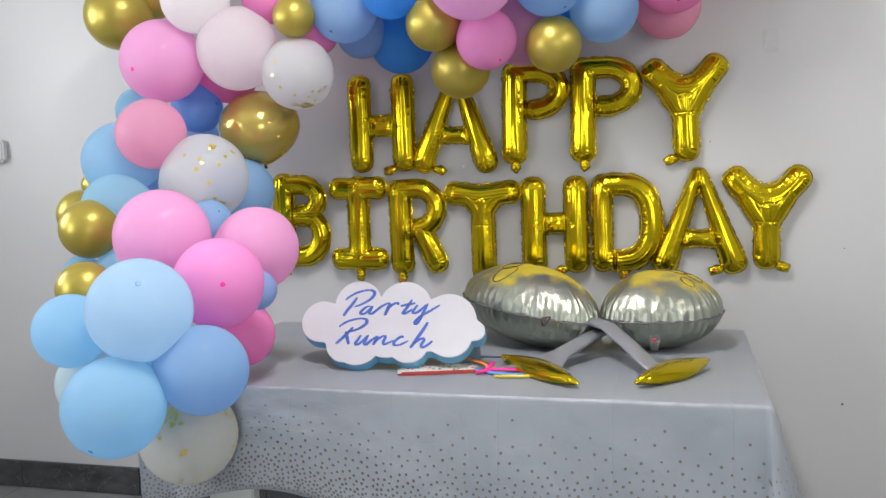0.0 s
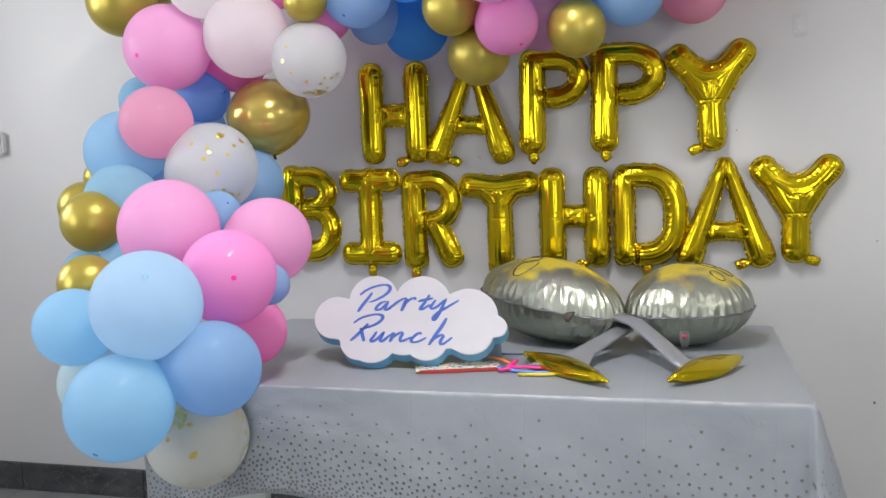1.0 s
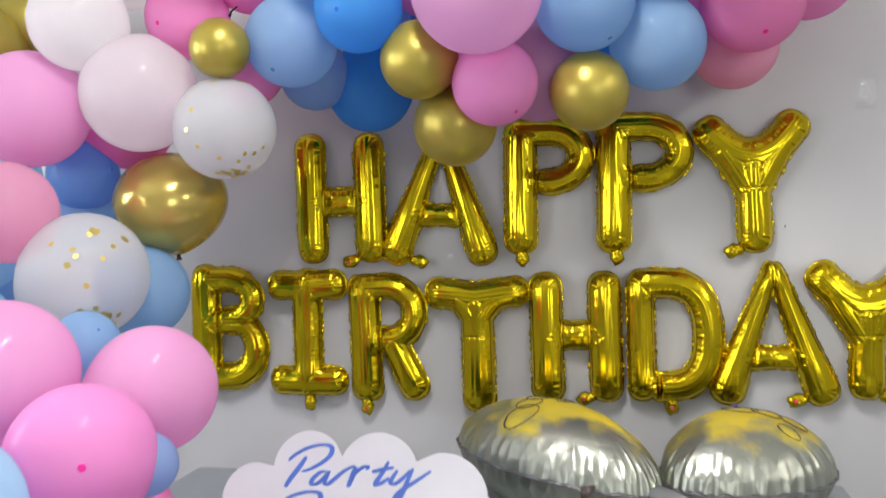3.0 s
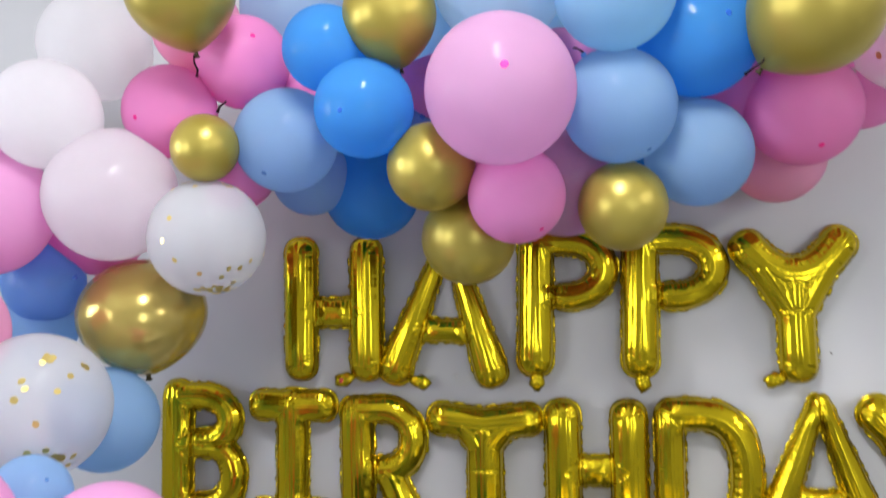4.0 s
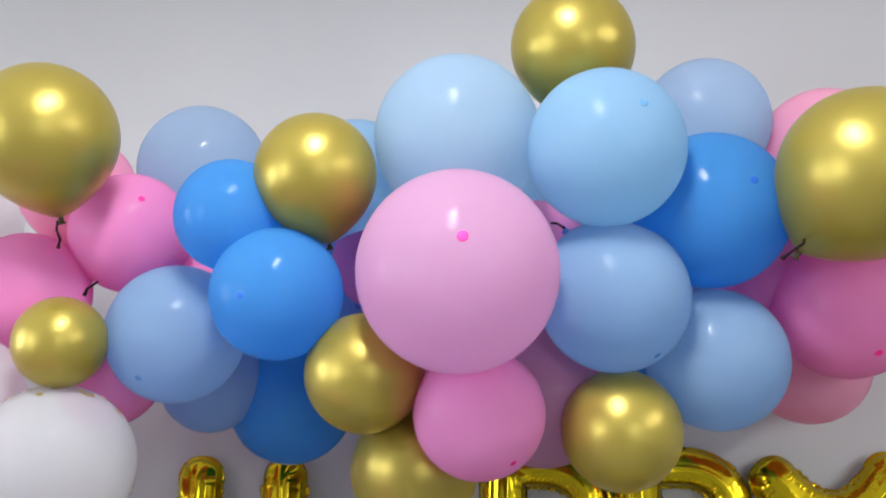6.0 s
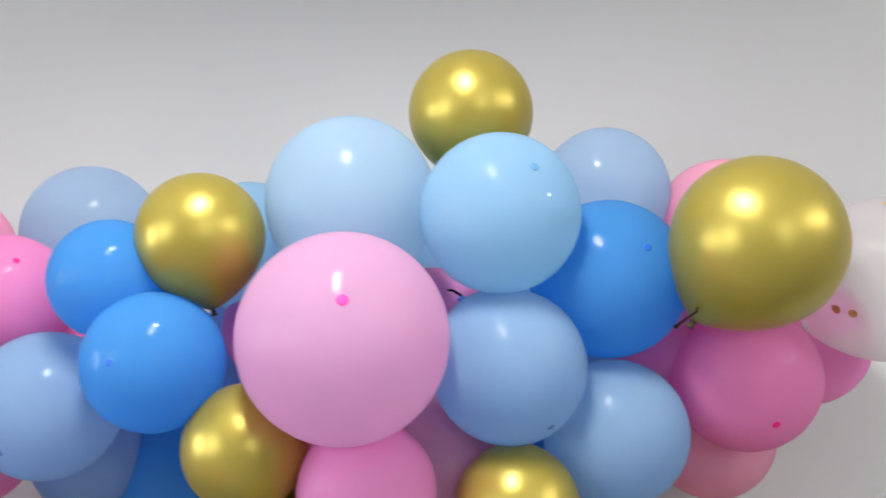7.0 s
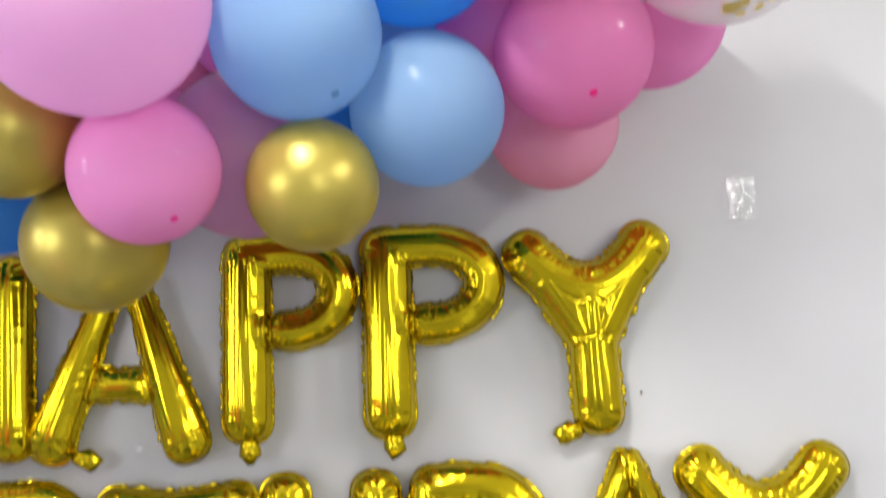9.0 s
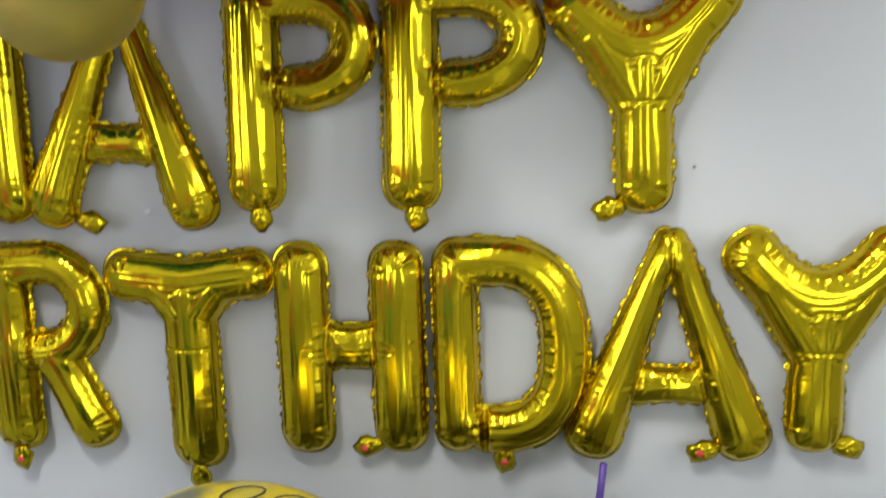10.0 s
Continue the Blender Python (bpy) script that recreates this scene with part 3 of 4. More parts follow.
balloon("blue", -0.476, 2.530, 1.998, 0.083, -86, 17, "bright azure blue latex balloon in the garland above the letters")
balloon("blue", -0.401, 2.528, 1.879, 0.094, -103, -13, "bright azure blue latex balloon in the garland above the letters", nub=True)
balloon("blue", -0.470, 2.853, 1.761, 0.108, 90, -65, "bright azure blue latex balloon in the garland above the letters")
balloon("gold", -0.347, 2.511, 2.050, 0.088, -110, 67, "shiny gold chrome latex balloon in the garland above the letters")
balloon("pink2", -0.286, 2.721, 1.975, 0.084, -82, 37, "vivid pink latex balloon in the garland above the letters")
balloon("sky", -0.325, 2.679, 2.098, 0.101, -92, 59, "sky blue latex balloon in the garland above the letters")
balloon("gold", -0.281, 2.573, 1.771, 0.085, -94, -37, "shiny gold chrome latex balloon in the garland above the letters")
balloon("gold", -0.226, 2.684, 1.642, 0.095, -96, -71, "shiny gold chrome latex balloon in the garland above the letters")
balloon("palepink2", -0.136, 2.462, 1.888, 0.134, -81, 4, "large orchid pink latex balloon in the garland above the letters", nub=True)
balloon("pink2", -0.120, 2.585, 1.714, 0.092, -38, -48, "vivid pink latex balloon in the garland above the letters", nub=True)
balloon("palepink2", -0.035, 2.735, 1.762, 0.118, -94, -75, "large orchid pink latex balloon in the garland above the letters")
balloon("gold", 0.077, 2.634, 1.693, 0.085, -89, -58, "shiny gold chrome latex balloon in the garland above the letters")
balloon("pale", -0.146, 2.553, 2.113, 0.123, -92, 39, "large powder blue latex balloon in the garland above the letters")
balloon("sky2", 0.066, 2.501, 2.067, 0.109, -66, 11, "clear light blue latex balloon in the garland above the letters", nub=True)
balloon("cornflower2", 0.072, 2.581, 1.874, 0.106, -30, -56, "light cornflower blue latex balloon in the garland above the letters", nub=True)
balloon("cornflower", 0.224, 2.690, 1.799, 0.104, -79, -54, "soft cornflower blue latex balloon in the garland above the letters")
balloon("blue", 0.220, 2.618, 2.008, 0.114, -69, 4, "bright azure blue latex balloon in the garland above the letters", nub=True)
balloon("peripale", 0.236, 2.700, 2.180, 0.103, -98, 70, "pale periwinkle blue latex balloon in the garland above the letters")
balloon("palepink", 0.420, 2.725, 2.131, 0.102, -87, 69, "pale pink latex balloon in the garland above the letters")
balloon("gold", 0.406, 2.516, 2.020, 0.115, -26, 45, "shiny gold chrome latex balloon in the garland above the letters")
balloon("confetti_blush", 0.634, 2.669, 2.013, 0.122, -44, 19, "blush see-through gold-confetti balloon in the garland above the letters")
balloon("pink3", 0.428, 2.733, 1.885, 0.111, -78, -49, "deep magenta pink latex balloon in the garland above the letters", nub=True)
balloon("pink2", 0.573, 2.881, 1.979, 0.112, 48, 15, "vivid pink latex balloon in the garland above the letters")
balloon("palepink", 0.410, 2.908, 1.824, 0.104, 93, -47, "pale pink latex balloon in the garland above the letters")
balloon("hot", 0.335, 2.790, 1.965, 0.100, -90, 11, "hot pink latex balloon in the garland above the letters")
balloon("gold", 0.028, 2.574, 2.262, 0.094, -88, 58, "shiny gold chrome latex balloon in the garland above the letters")
balloon("pink2", -0.045, 2.800, 1.990, 0.100, 57, 68, "vivid pink latex balloon in the garland above the letters")
balloon("blue", 0.110, 2.820, 1.850, 0.095, 76, -63, "bright azure blue latex balloon in the garland above the letters")
balloon("peri", -0.360, 2.820, 1.950, 0.100, 108, 25, "dark periwinkle blue latex balloon in the garland above the letters")
balloon("sky", -0.097, 2.860, 2.135, 0.100, 99, 68, "sky blue latex balloon in the garland above the letters")
balloon("sky", 0.076, 2.840, 2.074, 0.090, 88, 67, "sky blue latex balloon in the garland above the letters")
balloon("palepink", -0.158, 2.880, 1.927, 0.080, 87, -2, "pale pink latex balloon in the garland above the letters")
balloon("sky", -0.911, 1.930, 0.844, 0.070, -114, 8, "sky blue latex balloon low in the garland beside the table")
balloon("hot", -0.600, 2.820, 1.940, 0.100, 101, 23, "hot pink latex balloon in the garland above the letters")
balloon("hot", -0.170, 2.850, 1.790, 0.090, 96, -63, "hot pink latex balloon in the garland above the letters")
balloon("cornflower", 0.170, 2.840, 1.980, 0.090, 104, 38, "soft cornflower blue latex balloon in the garland above the letters")
rng = random.Random(7)
clear_one, blush_one, milky_high, milky_low = [next(o for o in scene.objects if o.name.startswith("confetti_balloon") and (o.location - Vector(at)).length < 0.01)
                                               for at in ((-0.829, 1.960, 0.646), (0.634, 2.669, 2.013), (-0.733, 2.570, 1.644), (-1.010, 2.441, 1.325))]
confetti(clear_one, rng, ((-92, 14), (-65, -2), (-67, -5), (-63, -4), (-62, -1), (7, 7), (9, 21), (1, -11)), ((16, -84, 7, 44, 9), (7, -78, 5, 28, 6), (10, 4, 5, 8, 20), (6, -45, 14, -50, 6)), 0.9)
confetti(blush_one, rng, ((-106, 14), (-87, 2), (-67, -1), (-88, -31), (-87, -41), (-155, -28), (-144, -34), (-40, -28), (-34, -12), (-40, 5), (-41, 35), (-80, 31), (-102, 44), (-67, -50)),
         ((22, -62, 18, -57, 6), (12, -100, 16, -72, 4)), 1.12)
confetti(milky_high, rng, ((-103, 15), (-110, -6), (-99, -25), (-74, -40), (-46, -44), (-40, -34), (-26, -33), (-14, -25), (13, -41), (18, -17), (-132, 52), (-31, 62), (7, 42)),
         ((26, -40, 32, -64, 6), (8, -60, 50, 60, 6)), 0.95)
confetti(milky_low, rng, ((-48, 43), (-44, 41), (-51, 40), (-46, 46), (-41, 44), (-89, 31), (-67, 25), (-64, 19), (-71, 11), (-41, 16), (-29, 27), (-10, 33), (-12, 35), (-56, -7)), ((14, -40, 9, -38, 4),), 0.95)

string_mat = material("dark_string", (0.018, 0.009, 0.010), 0.8, Specular_IOR_Level=0.1)


def string(points, label):
    v, f = tube_mesh(points, [0.0018] * (len(points) - 2) + [0.0022, 0.0034], 7)
    tagged(finish("tie_string", v, f, string_mat), label, "string")


string([(-0.730, 2.50, 1.99), (-0.728, 2.497, 1.975), (-0.722, 2.50, 1.962), (-0.724, 2.50, 1.948)], "short dark tie string under a gold balloon")
string([(0.322, 2.53, 1.938), (0.312, 2.50, 1.922), (0.298, 2.50, 1.913), (0.287, 2.50, 1.905), (0.283, 2.50, 1.902)], "short dark tie string beside a gold balloon")

string([(-0.012, 2.64, 2.004), (-0.004, 2.62, 1.997), (0.006, 2.62, 1.990), (0.012, 2.635, 1.982)], "short dark tie string between pink and blue balloons")
string([(-0.690, 2.56, 1.912), (-0.700, 2.55, 1.899), (-0.704, 2.55, 1.888)], "short dark tie string beside a hot pink balloon")


# ---- things: foil letters ----
def line(*p):
    return [Vector((a, b)) for a, b in p]


def arc(cx, cy, rx, ry, a0, a1, n=18):
    return [Vector((cx + rx * math.cos(radians(a0 + (a1 - a0) * i / n)), cy + ry * math.sin(radians(a0 + (a1 - a0) * i / n)))) for i in range(n + 1)]


def bow(cx, cy, rx, ry, n=22, square=2.5):
    """The right half of a squarish ring, from its top to its bottom."""
    out = []
    for i in range(n + 1):
        a = math.pi / 2 - math.pi * i / n
        c, s = math.cos(a), math.sin(a)
        out.append(Vector((cx + rx * max(c, 0.0) ** (2 / square), cy + ry * math.copysign(abs(s) ** (2 / square), s))))
    return out


def glyph(ch, w, h, a, bar=0.5):
    """A letter of that size with half-width a: its centre lines (points, relative half-width), the welds across it
    (ends, depth, width) and which of its lines are separate pinched bars."""
    l, r, b, t, m = a, w - a, a, h - a, w / 2
    if ch == "H":
        return [(line((l, b), (l, t)), 1), (line((r, b), (r, t)), 1), (line((l, h * bar), (r, h * bar)), 0.98)], [], (2,)
    if ch == "A":
        return [(line((l, b), (m - 0.006, h - a * 0.5)), (1, 0.42)), (line((r, b), (m + 0.006, h - a * 0.5)), (1, 0.42)), (line((w * 0.3, h * bar), (w * 0.7, h * bar)), 0.78)], [(line((m, h), (m, h * 0.80)), 0.2, 0.005)], (2,)
    if ch == "P":
        e, c = t + 0.2 * a, h * 0.715
        k = 2 * c - e
        return [(line((l, b), (l, t)), 1), (line((l, e), (m, e)) + arc(m, c, w / 2 - a * 0.82, e - c, 90, -90) + line((2 * l + 0.5 * a, k)), 0.8)], [(line((2 * l - 0.002, k - a * 0.9), (2 * l - 0.002, k + a * 0.8)), 0.5, 0.004)], ()
    if ch == "R":
        e, c = t + 0.2 * a, h * 0.69
        k = 2 * c - e
        return [(line((l, b), (l, t)), 1), (line((l, e), (m, e)) + arc(m, c, w / 2 - a * 0.82, e - c, 90, -80) + line((m - 0.005, k)), 0.8), (line((m + 0.012, k - 0.002), (r, b)), (0.85, 0.95))], [(line((2 * l, k - a * 1.2), (2 * l, k + a * 0.6)), 0.5, 0.005)], ()
    if ch == "B":
        k = h * 0.56
        return [(line((l, b), (l, t)), 1), (line((l, t), (m - 0.01, t)) + arc(m - 0.01, (t + k) / 2, w / 2 - a, (t - k) / 2, 90, -90) + line((l, k)), 0.8),
                (line((l, k - 0.004), (m, k - 0.004)) + arc(m, (b + k) / 2, w / 2 - a, (k - b) / 2, 90, -90) + line((l, b)), 0.84)], [(line((2 * l, k - a * 0.7), (2 * l, k + a * 0.7)), 0.4, 0.005), (line((m - 0.01, k), (w - 0.03, k)), 0.22, 0.006)], ()
    if ch == "D":
        return [(line((l * 0.84, b * 0.9), (l * 0.84, t)), 0.81), (line((l, t + 0.1 * a), (m - 0.03, t + 0.1 * a)) + bow(m - 0.03, h / 2, r - m + 0.034, t - h / 2 + 0.1 * a) + line((l + 0.045, b * 0.9)), 0.89)], [(line((1.75 * l, 0), (1.75 * l, 1.9 * b)), 0.75, 0.005)], ()
    if ch == "I":
        return [(line((m, b), (m, t)), 1), (line((l * 0.9, t), (w - l * 0.9, t)), 0.92), (line((l * 0.9, b), (w - l * 0.9, b)), 0.92)], [], ()
    if ch == "T":
        return [(line((m, b), (m, t - 0.03)), 1.02), (line((l * 0.85, t), (m, t - 0.012), (w - l * 0.85, t)), 0.95), (line((w * 0.3, t - 0.006), (m, h * 0.68)), 0.8), (line((w * 0.7, t - 0.006), (m, h * 0.68)), 0.8)], [(line((m - a, h * 0.56), (m + a, h * 0.56)), 0.05, 0.002)], ()
    if ch == "Y":
        u = [Vector((l + (r - l) * i / 16, t - (t - h * 0.70) * (1 - abs(2 * i / 16 - 1) ** 2.15))) for i in range(17)]
        return [(u, 1), (line((m, b), (m, h * 0.6)), (1.0, 0.95)), (line((l + 0.02, t - 0.03), (m - 0.010, h * 0.46)), 0.8), (line((r - 0.02, t - 0.03), (m + 0.010, h * 0.46)), 0.8)], [(line((m - a, h * 0.47), (m + a, h * 0.47)), 0.05, 0.0022)], ()
    return [], [], ()


def foil_letter(ch, x0, z0, w, h, tilt, a=0.0405, thick=0.037, tab=None, red=False, seed=1, label="", bar=0.5):
    """A gas-filled foil letter: two welded sheets that swell between their seams, with a crimped rim."""
    g, rim = 0.0021, 0.0056
    inset = a + rim
    nx, nz = int((w + 0.03) / g) + 2, int((h + 0.03) / g) + 2
    X, Z = np.meshgrid(np.arange(nx) * g - 0.015, np.arange(nz) * g - 0.015)
    D = np.full(X.shape, 9.0)
    T = np.zeros(X.shape)
    fold = np.ones(X.shape)
    depth = []
    strokes, seams, apart = glyph(ch, w, h, inset, bar)
    for n_, (pts, k) in enumerate(strokes):
        k0, k1 = k if isinstance(k, tuple) else (k, k)
        d = np.full(X.shape, 9.0)
        along, turn = np.zeros(X.shape), np.zeros(X.shape)
        s, first, last = 0.0, pts[0], pts[-1]
        for p, q in zip(pts, pts[1:]):
            L = (q - p).length
            if L < 1e-4:
                continue
            ux, uz = (q.x - p.x) / L, (q.y - p.y) / L
            f = np.clip((X - p.x) * ux + (Z - p.y) * uz, 0, L)
            # ends are squarish, not round
            past = np.abs((X - p.x) * ux + (Z - p.y) * uz - f)
            off = np.abs(ux * (Z - p.y) - uz * (X - p.x))
            dd = (past ** 2.3 + off ** 2.3) ** (1 / 2.3)
            near = dd < d
            d = np.where(near, dd, d)
            along = np.where(near, s + f, along)
            turn = np.where(near, ux * (Z - p.y) - uz * (X - p.x), turn)
            s += L
        if n_ in apart:
            # a short bar that is pinched in its middle
            d = d + 0.005 * np.exp(-((along / max(s, 1e-6) - 0.5) / 0.3) ** 2)
        hw = a * (k0 + (k1 - k0) * np.clip(along / max(s, 1e-6), 0, 1))
        rho = np.clip(d / hw, 0, 1)
        dice = np.random.RandomState(seed * 31 + n_)
        fine = np.interp(along, np.arange(0, 1.2, 0.0042), dice.uniform(-1, 1, 286))
        wide = np.interp(along, np.arange(0, 1.2, 0.014), dice.uniform(-1, 1, 86))
        curved = len(pts) > 5
        inner = (turn < 0) if ch != "Y" else (turn > 0)
        amp = np.where(inner, 0.10, 0.04) if curved else (0.10 if n_ in apart else 0.010)
        ripple = (amp * fine + 0.02 * wide) * np.clip((rho - 0.35) / 0.4, 0, 1)
        for e_, far in ((first, along), (last, s - along)):
            ang = np.arctan2(Z - e_.y, X - e_.x)
            puck = np.interp(ang, np.linspace(-3.1416, 3.1416, 30), dice.uniform(-1, 1, 30))
            ripple = ripple + 0.13 * puck * np.clip((rho - 0.25) / 0.5, 0, 1) * np.clip(1 - far / 0.012, 0, 1)
        # folds that run along the tube
        lane = np.clip(turn / hw, -1, 1)
        runs = [np.interp(lane, np.linspace(-1, 1, 17), dice.uniform(-1, 1, 17)) for _ in range(3)]
        part_way = np.clip(along / max(s, 1e-6), 0, 1)
        blend = runs[0] * (1 - part_way) ** 2 + 2 * runs[1] * part_way * (1 - part_way) + runs[2] * part_way ** 2
        ripple = ripple + 0.042 * blend * np.clip((1 - rho) / 0.15, 0, 1)
        closer = (d - hw) < D
        fold = np.where(closer, 1 + ripple, fold)
        T = np.where(closer, along + 0.37 * n_, T)
        D = np.minimum(D, d - hw)
        depth.append(d - hw)

    def swollen(field):
        """How far a welded pair of sheets bulges: the root of a soap-film height over the outline."""
        u, inside = np.zeros(X.shape), field < 0
        for _ in range(620):
            m_ = np.zeros(X.shape)
            m_[1:-1, 1:-1] = (u[2:, 1:-1] + u[:-2, 1:-1] + u[1:-1, 2:] + u[1:-1, :-2] + g * g) / 4
            u = np.where(inside, m_, 0.0)
        # smooth the steps that the grid leaves along slanting edges
        far = np.maximum(-field, 0.5 * g)
        q, wt = np.where(inside, u / far, 0.0), inside.astype(float)
        for _ in range(5):
            for arr in (q, wt):
                arr[1:-1, 1:-1] = (arr[1:-1, 1:-1] * 2 + arr[2:, 1:-1] + arr[:-2, 1:-1] + arr[1:-1, 2:] + arr[1:-1, :-2]) / 6
        q = q / np.maximum(wt, 1e-4)
        return np.sqrt(2 * np.maximum(q * np.maximum(-field, 0.0), 0.0))

    main = np.minimum.reduce([depth[i] for i in range(len(strokes)) if i not in apart])
    H = swollen(main)
    for i in apart:
        # the pinched bar lies between the stems, its ends tucked in
        H = np.maximum(H, 0.92 * swollen(np.maximum(depth[i], -0.006 - main)))
    H = H * thick / a * fold
    for (p, q), deep, wide_ in seams:
        L = (q - p).length
        ux, uz = (q.x - p.x) / L, (q.y - p.y) / L
        f = np.clip((X - p.x) * ux + (Z - p.y) * uz, 0, L)
        H = H * (1 - deep * np.exp(-(np.hypot(X - p.x - f * ux, Z - p.y - f * uz) / wide_) ** 2))
    edge = rim * (0.9 + 0.5 * np.interp(T, np.arange(0, 2.4, 0.0065), np.random.RandomState(seed + 90).uniform(-1, 1, 370)))
    F = D - edge
    keep = F < 0.6 * g
    gx, gz = np.gradient(D, g, axis=1), np.gradient(D, g, axis=0)
    gl = np.maximum(np.hypot(gx, gz), 1e-6)
    cell = keep[:-1, :-1] & keep[1:, :-1] & keep[:-1, 1:] & keep[1:, 1:]
    used = np.zeros(X.shape, int)
    for dz in (0, 1):
        for dx in (0, 1):
            used[dz:nz - 1 + dz, dx:nx - 1 + dx] += cell
    border = (used > 0) & (used < 4)
    PX = np.where(border, X - gx / gl * np.clip(F, -g, g), X)
    PZ = np.where(border, Z - gz / gl * np.clip(F, -g, g), Z)
    wave = 0.0016 * np.sin(2 * np.pi * T / 0.019 + seed + 2.0 * np.sin(T * 37)) * (D > -0.002)
    c, s = math.cos(radians(tilt)), math.sin(radians(tilt))
    ids = -np.ones(X.shape, int)
    verts, faces = [], []
    for j, i in zip(*np.nonzero(used)):
        ids[j, i] = len(verts)
        u, v = PX[j, i] - w / 2, PZ[j, i] - h / 2
        lift = 0.0 if border[j, i] else max(H[j, i] * 1.12, 0.0006)
        verts.append((u * c - v * s, -lift + wave[j, i], u * s + v * c))
    back = -np.ones(X.shape, int)
    for j, i in zip(*np.nonzero(used)):
        if border[j, i]:
            back[j, i] = ids[j, i]
        else:
            back[j, i] = len(verts)
            u, v = PX[j, i] - w / 2, PZ[j, i] - h / 2
            verts.append((u * c - v * s, max(H[j, i] * 0.8, 0.0006) + wave[j, i], u * s + v * c))
    for j, i in zip(*np.nonzero(cell)):
        faces.append((ids[j, i], ids[j, i + 1], ids[j + 1, i + 1], ids[j + 1, i]))
        faces.append((back[j, i], back[j + 1, i], back[j + 1, i + 1], back[j, i + 1]))
    root = empty("foil_letter_balloon", pose(x0 + w / 2, WALL_Y - 0.031, z0 + h / 2))
    tagged(root, label, "letter balloon", "foil letters on the wall")
    finish("foil_body", verts, faces, foil_gold, root)
    if tab:
        tx, tz, lean = tab
        tv, tf = [], []
        n = 14
        for ring, (rr, yy) in enumerate(((0.0, -0.006), (0.35, -0.0075), (0.7, -0.0045), (1.0, 0.0), (0.7, 0.003), (0.0, 0.003))):
            for k in range(n):
                t_ = 2 * math.pi * k / n
                wob = 1 + 0.12 * math.sin(5 * t_ + seed)
                px, pz = 0.0175 * rr * wob * math.cos(t_) * (1 - 0.25 * math.sin(t_)), 0.028 * rr * wob * math.sin(t_) - 0.016
                cl, sl = math.cos(radians(lean)), math.sin(radians(lean))
                tv.append((tx - w / 2 + px * cl - pz * sl, yy + 0.0022 * math.sin(5 * t_ + seed) * (rr > 0.2), tz - h / 2 + px * sl + pz * cl))
        for ring in range(5):
            for k in range(n):
                j = (k + 1) % n
                tf.append((ring * n + k, (ring + 1) * n + k, (ring + 1) * n + j, ring * n + j))
        tab_ob = finish("valve_tab", tv, tf, foil_gold, root, "crinkled gold valve tab")
        if red:
            cl, sl = math.cos(radians(lean)), math.sin(radians(lean))
            bx, bz = tx - w / 2 + 0.024 * sl, tz - h / 2 - 0.024 * cl
            rv, rf = tube_mesh([(bx, -0.0035, bz), (bx, -0.0085, bz)], [0.0065, 0.005], 8)
            finish("valve_seal", rv, rf, valve_red, tab_ob, "red valve seal")
    return root


WORDS = "gold foil letter %s balloon taped to the white wall"
foil_letter("H", -0.739, 1.316, 0.258, 0.359, 0.5, tab=(0.172, 0.012, -75), red=True, seed=1, label=WORDS % "H", bar=0.475)
foil_letter("A", -0.494, 1.306, 0.322, 0.374, -2.4, tab=(0.082, 0.018, 75), seed=2, label=WORDS % "A", bar=0.365)
foil_letter("P", -0.163, 1.330, 0.241, 0.358, -0.7, tab=(0.047, 0.014, 0), seed=3, label=WORDS % "P")
foil_letter("P", 0.078, 1.330, 0.248, 0.360, -0.7, tab=(0.050, 0.014, 0), seed=4, label=WORDS % "P")
foil_letter("Y", 0.323, 1.321, 0.283, 0.356, 1.5, tab=(0.112, 0.016, -75), seed=5, label=WORDS % "Y")
foil_letter("B", -1.060, 0.960, 0.240, 0.365, 0.0, tab=(0.047, 0.014, 0), seed=6, label=WORDS % "B")
foil_letter("I", -0.828, 0.950, 0.228, 0.356, 0.0, tab=(0.114, 0.004, 0), seed=7, label=WORDS % "I")
foil_letter("R", -0.595, 0.939, 0.222, 0.352, 1.0, tab=(0.045, 0.006, 0), red=True, seed=8, label=WORDS % "R")
foil_letter("T", -0.377, 0.912, 0.275, 0.368, 0.5, tab=(0.135, 0.004, 0), seed=9, label=WORDS % "T")
foil_letter("H", -0.103, 0.941, 0.243, 0.347, 0.5, tab=(0.162, 0.018, -75), red=True, seed=10, label=WORDS % "H", bar=0.515)
foil_letter("D", 0.146, 0.945, 0.248, 0.350, 0.5, tab=(0.112, 0.012, 0), red=True, seed=11, label=WORDS % "D")
foil_letter("A", 0.352, 0.940, 0.313, 0.366, 0.0, tab=(0.228, 0.020, -75), red=True, seed=12, label=WORDS % "A", bar=0.335)
foil_letter("Y", 0.582, 0.955, 0.284, 0.350, 0.0, tab=(0.175, 0.016, 75), seed=13, label=WORDS % "Y")


# ---- things: the table and what lies on it ----
TX0, TX1, TY0, TY1, TZ = -1.010, 0.640, 2.035, 2.945, 0.765
table = tagged(empty("party_table", pose(0, 0, 0)), "long folding table hidden under a dotted plastic cloth", "table")
part("tabletop", box_bm(TX0 + 0.01, TX1 - 0.01, TY0 + 0.01, TY1 - 0.01, TZ - 0.035, TZ - 0.004, 0.006), white_metal, table)
for x in (-0.80, 0.42):
    for y in (TY0 + 0.10, TY1 - 0.10):
        part("leg", box_bm(x - 0.07, x + 0.07, y - 0.02, y + 0.02, 0.0, TZ - 0.036, 0.004), white_metal, table)


LOW_BALLOON = (-0.829, 1.960, 0.646, 0.130)  # the clear balloon leans against the hanging cloth


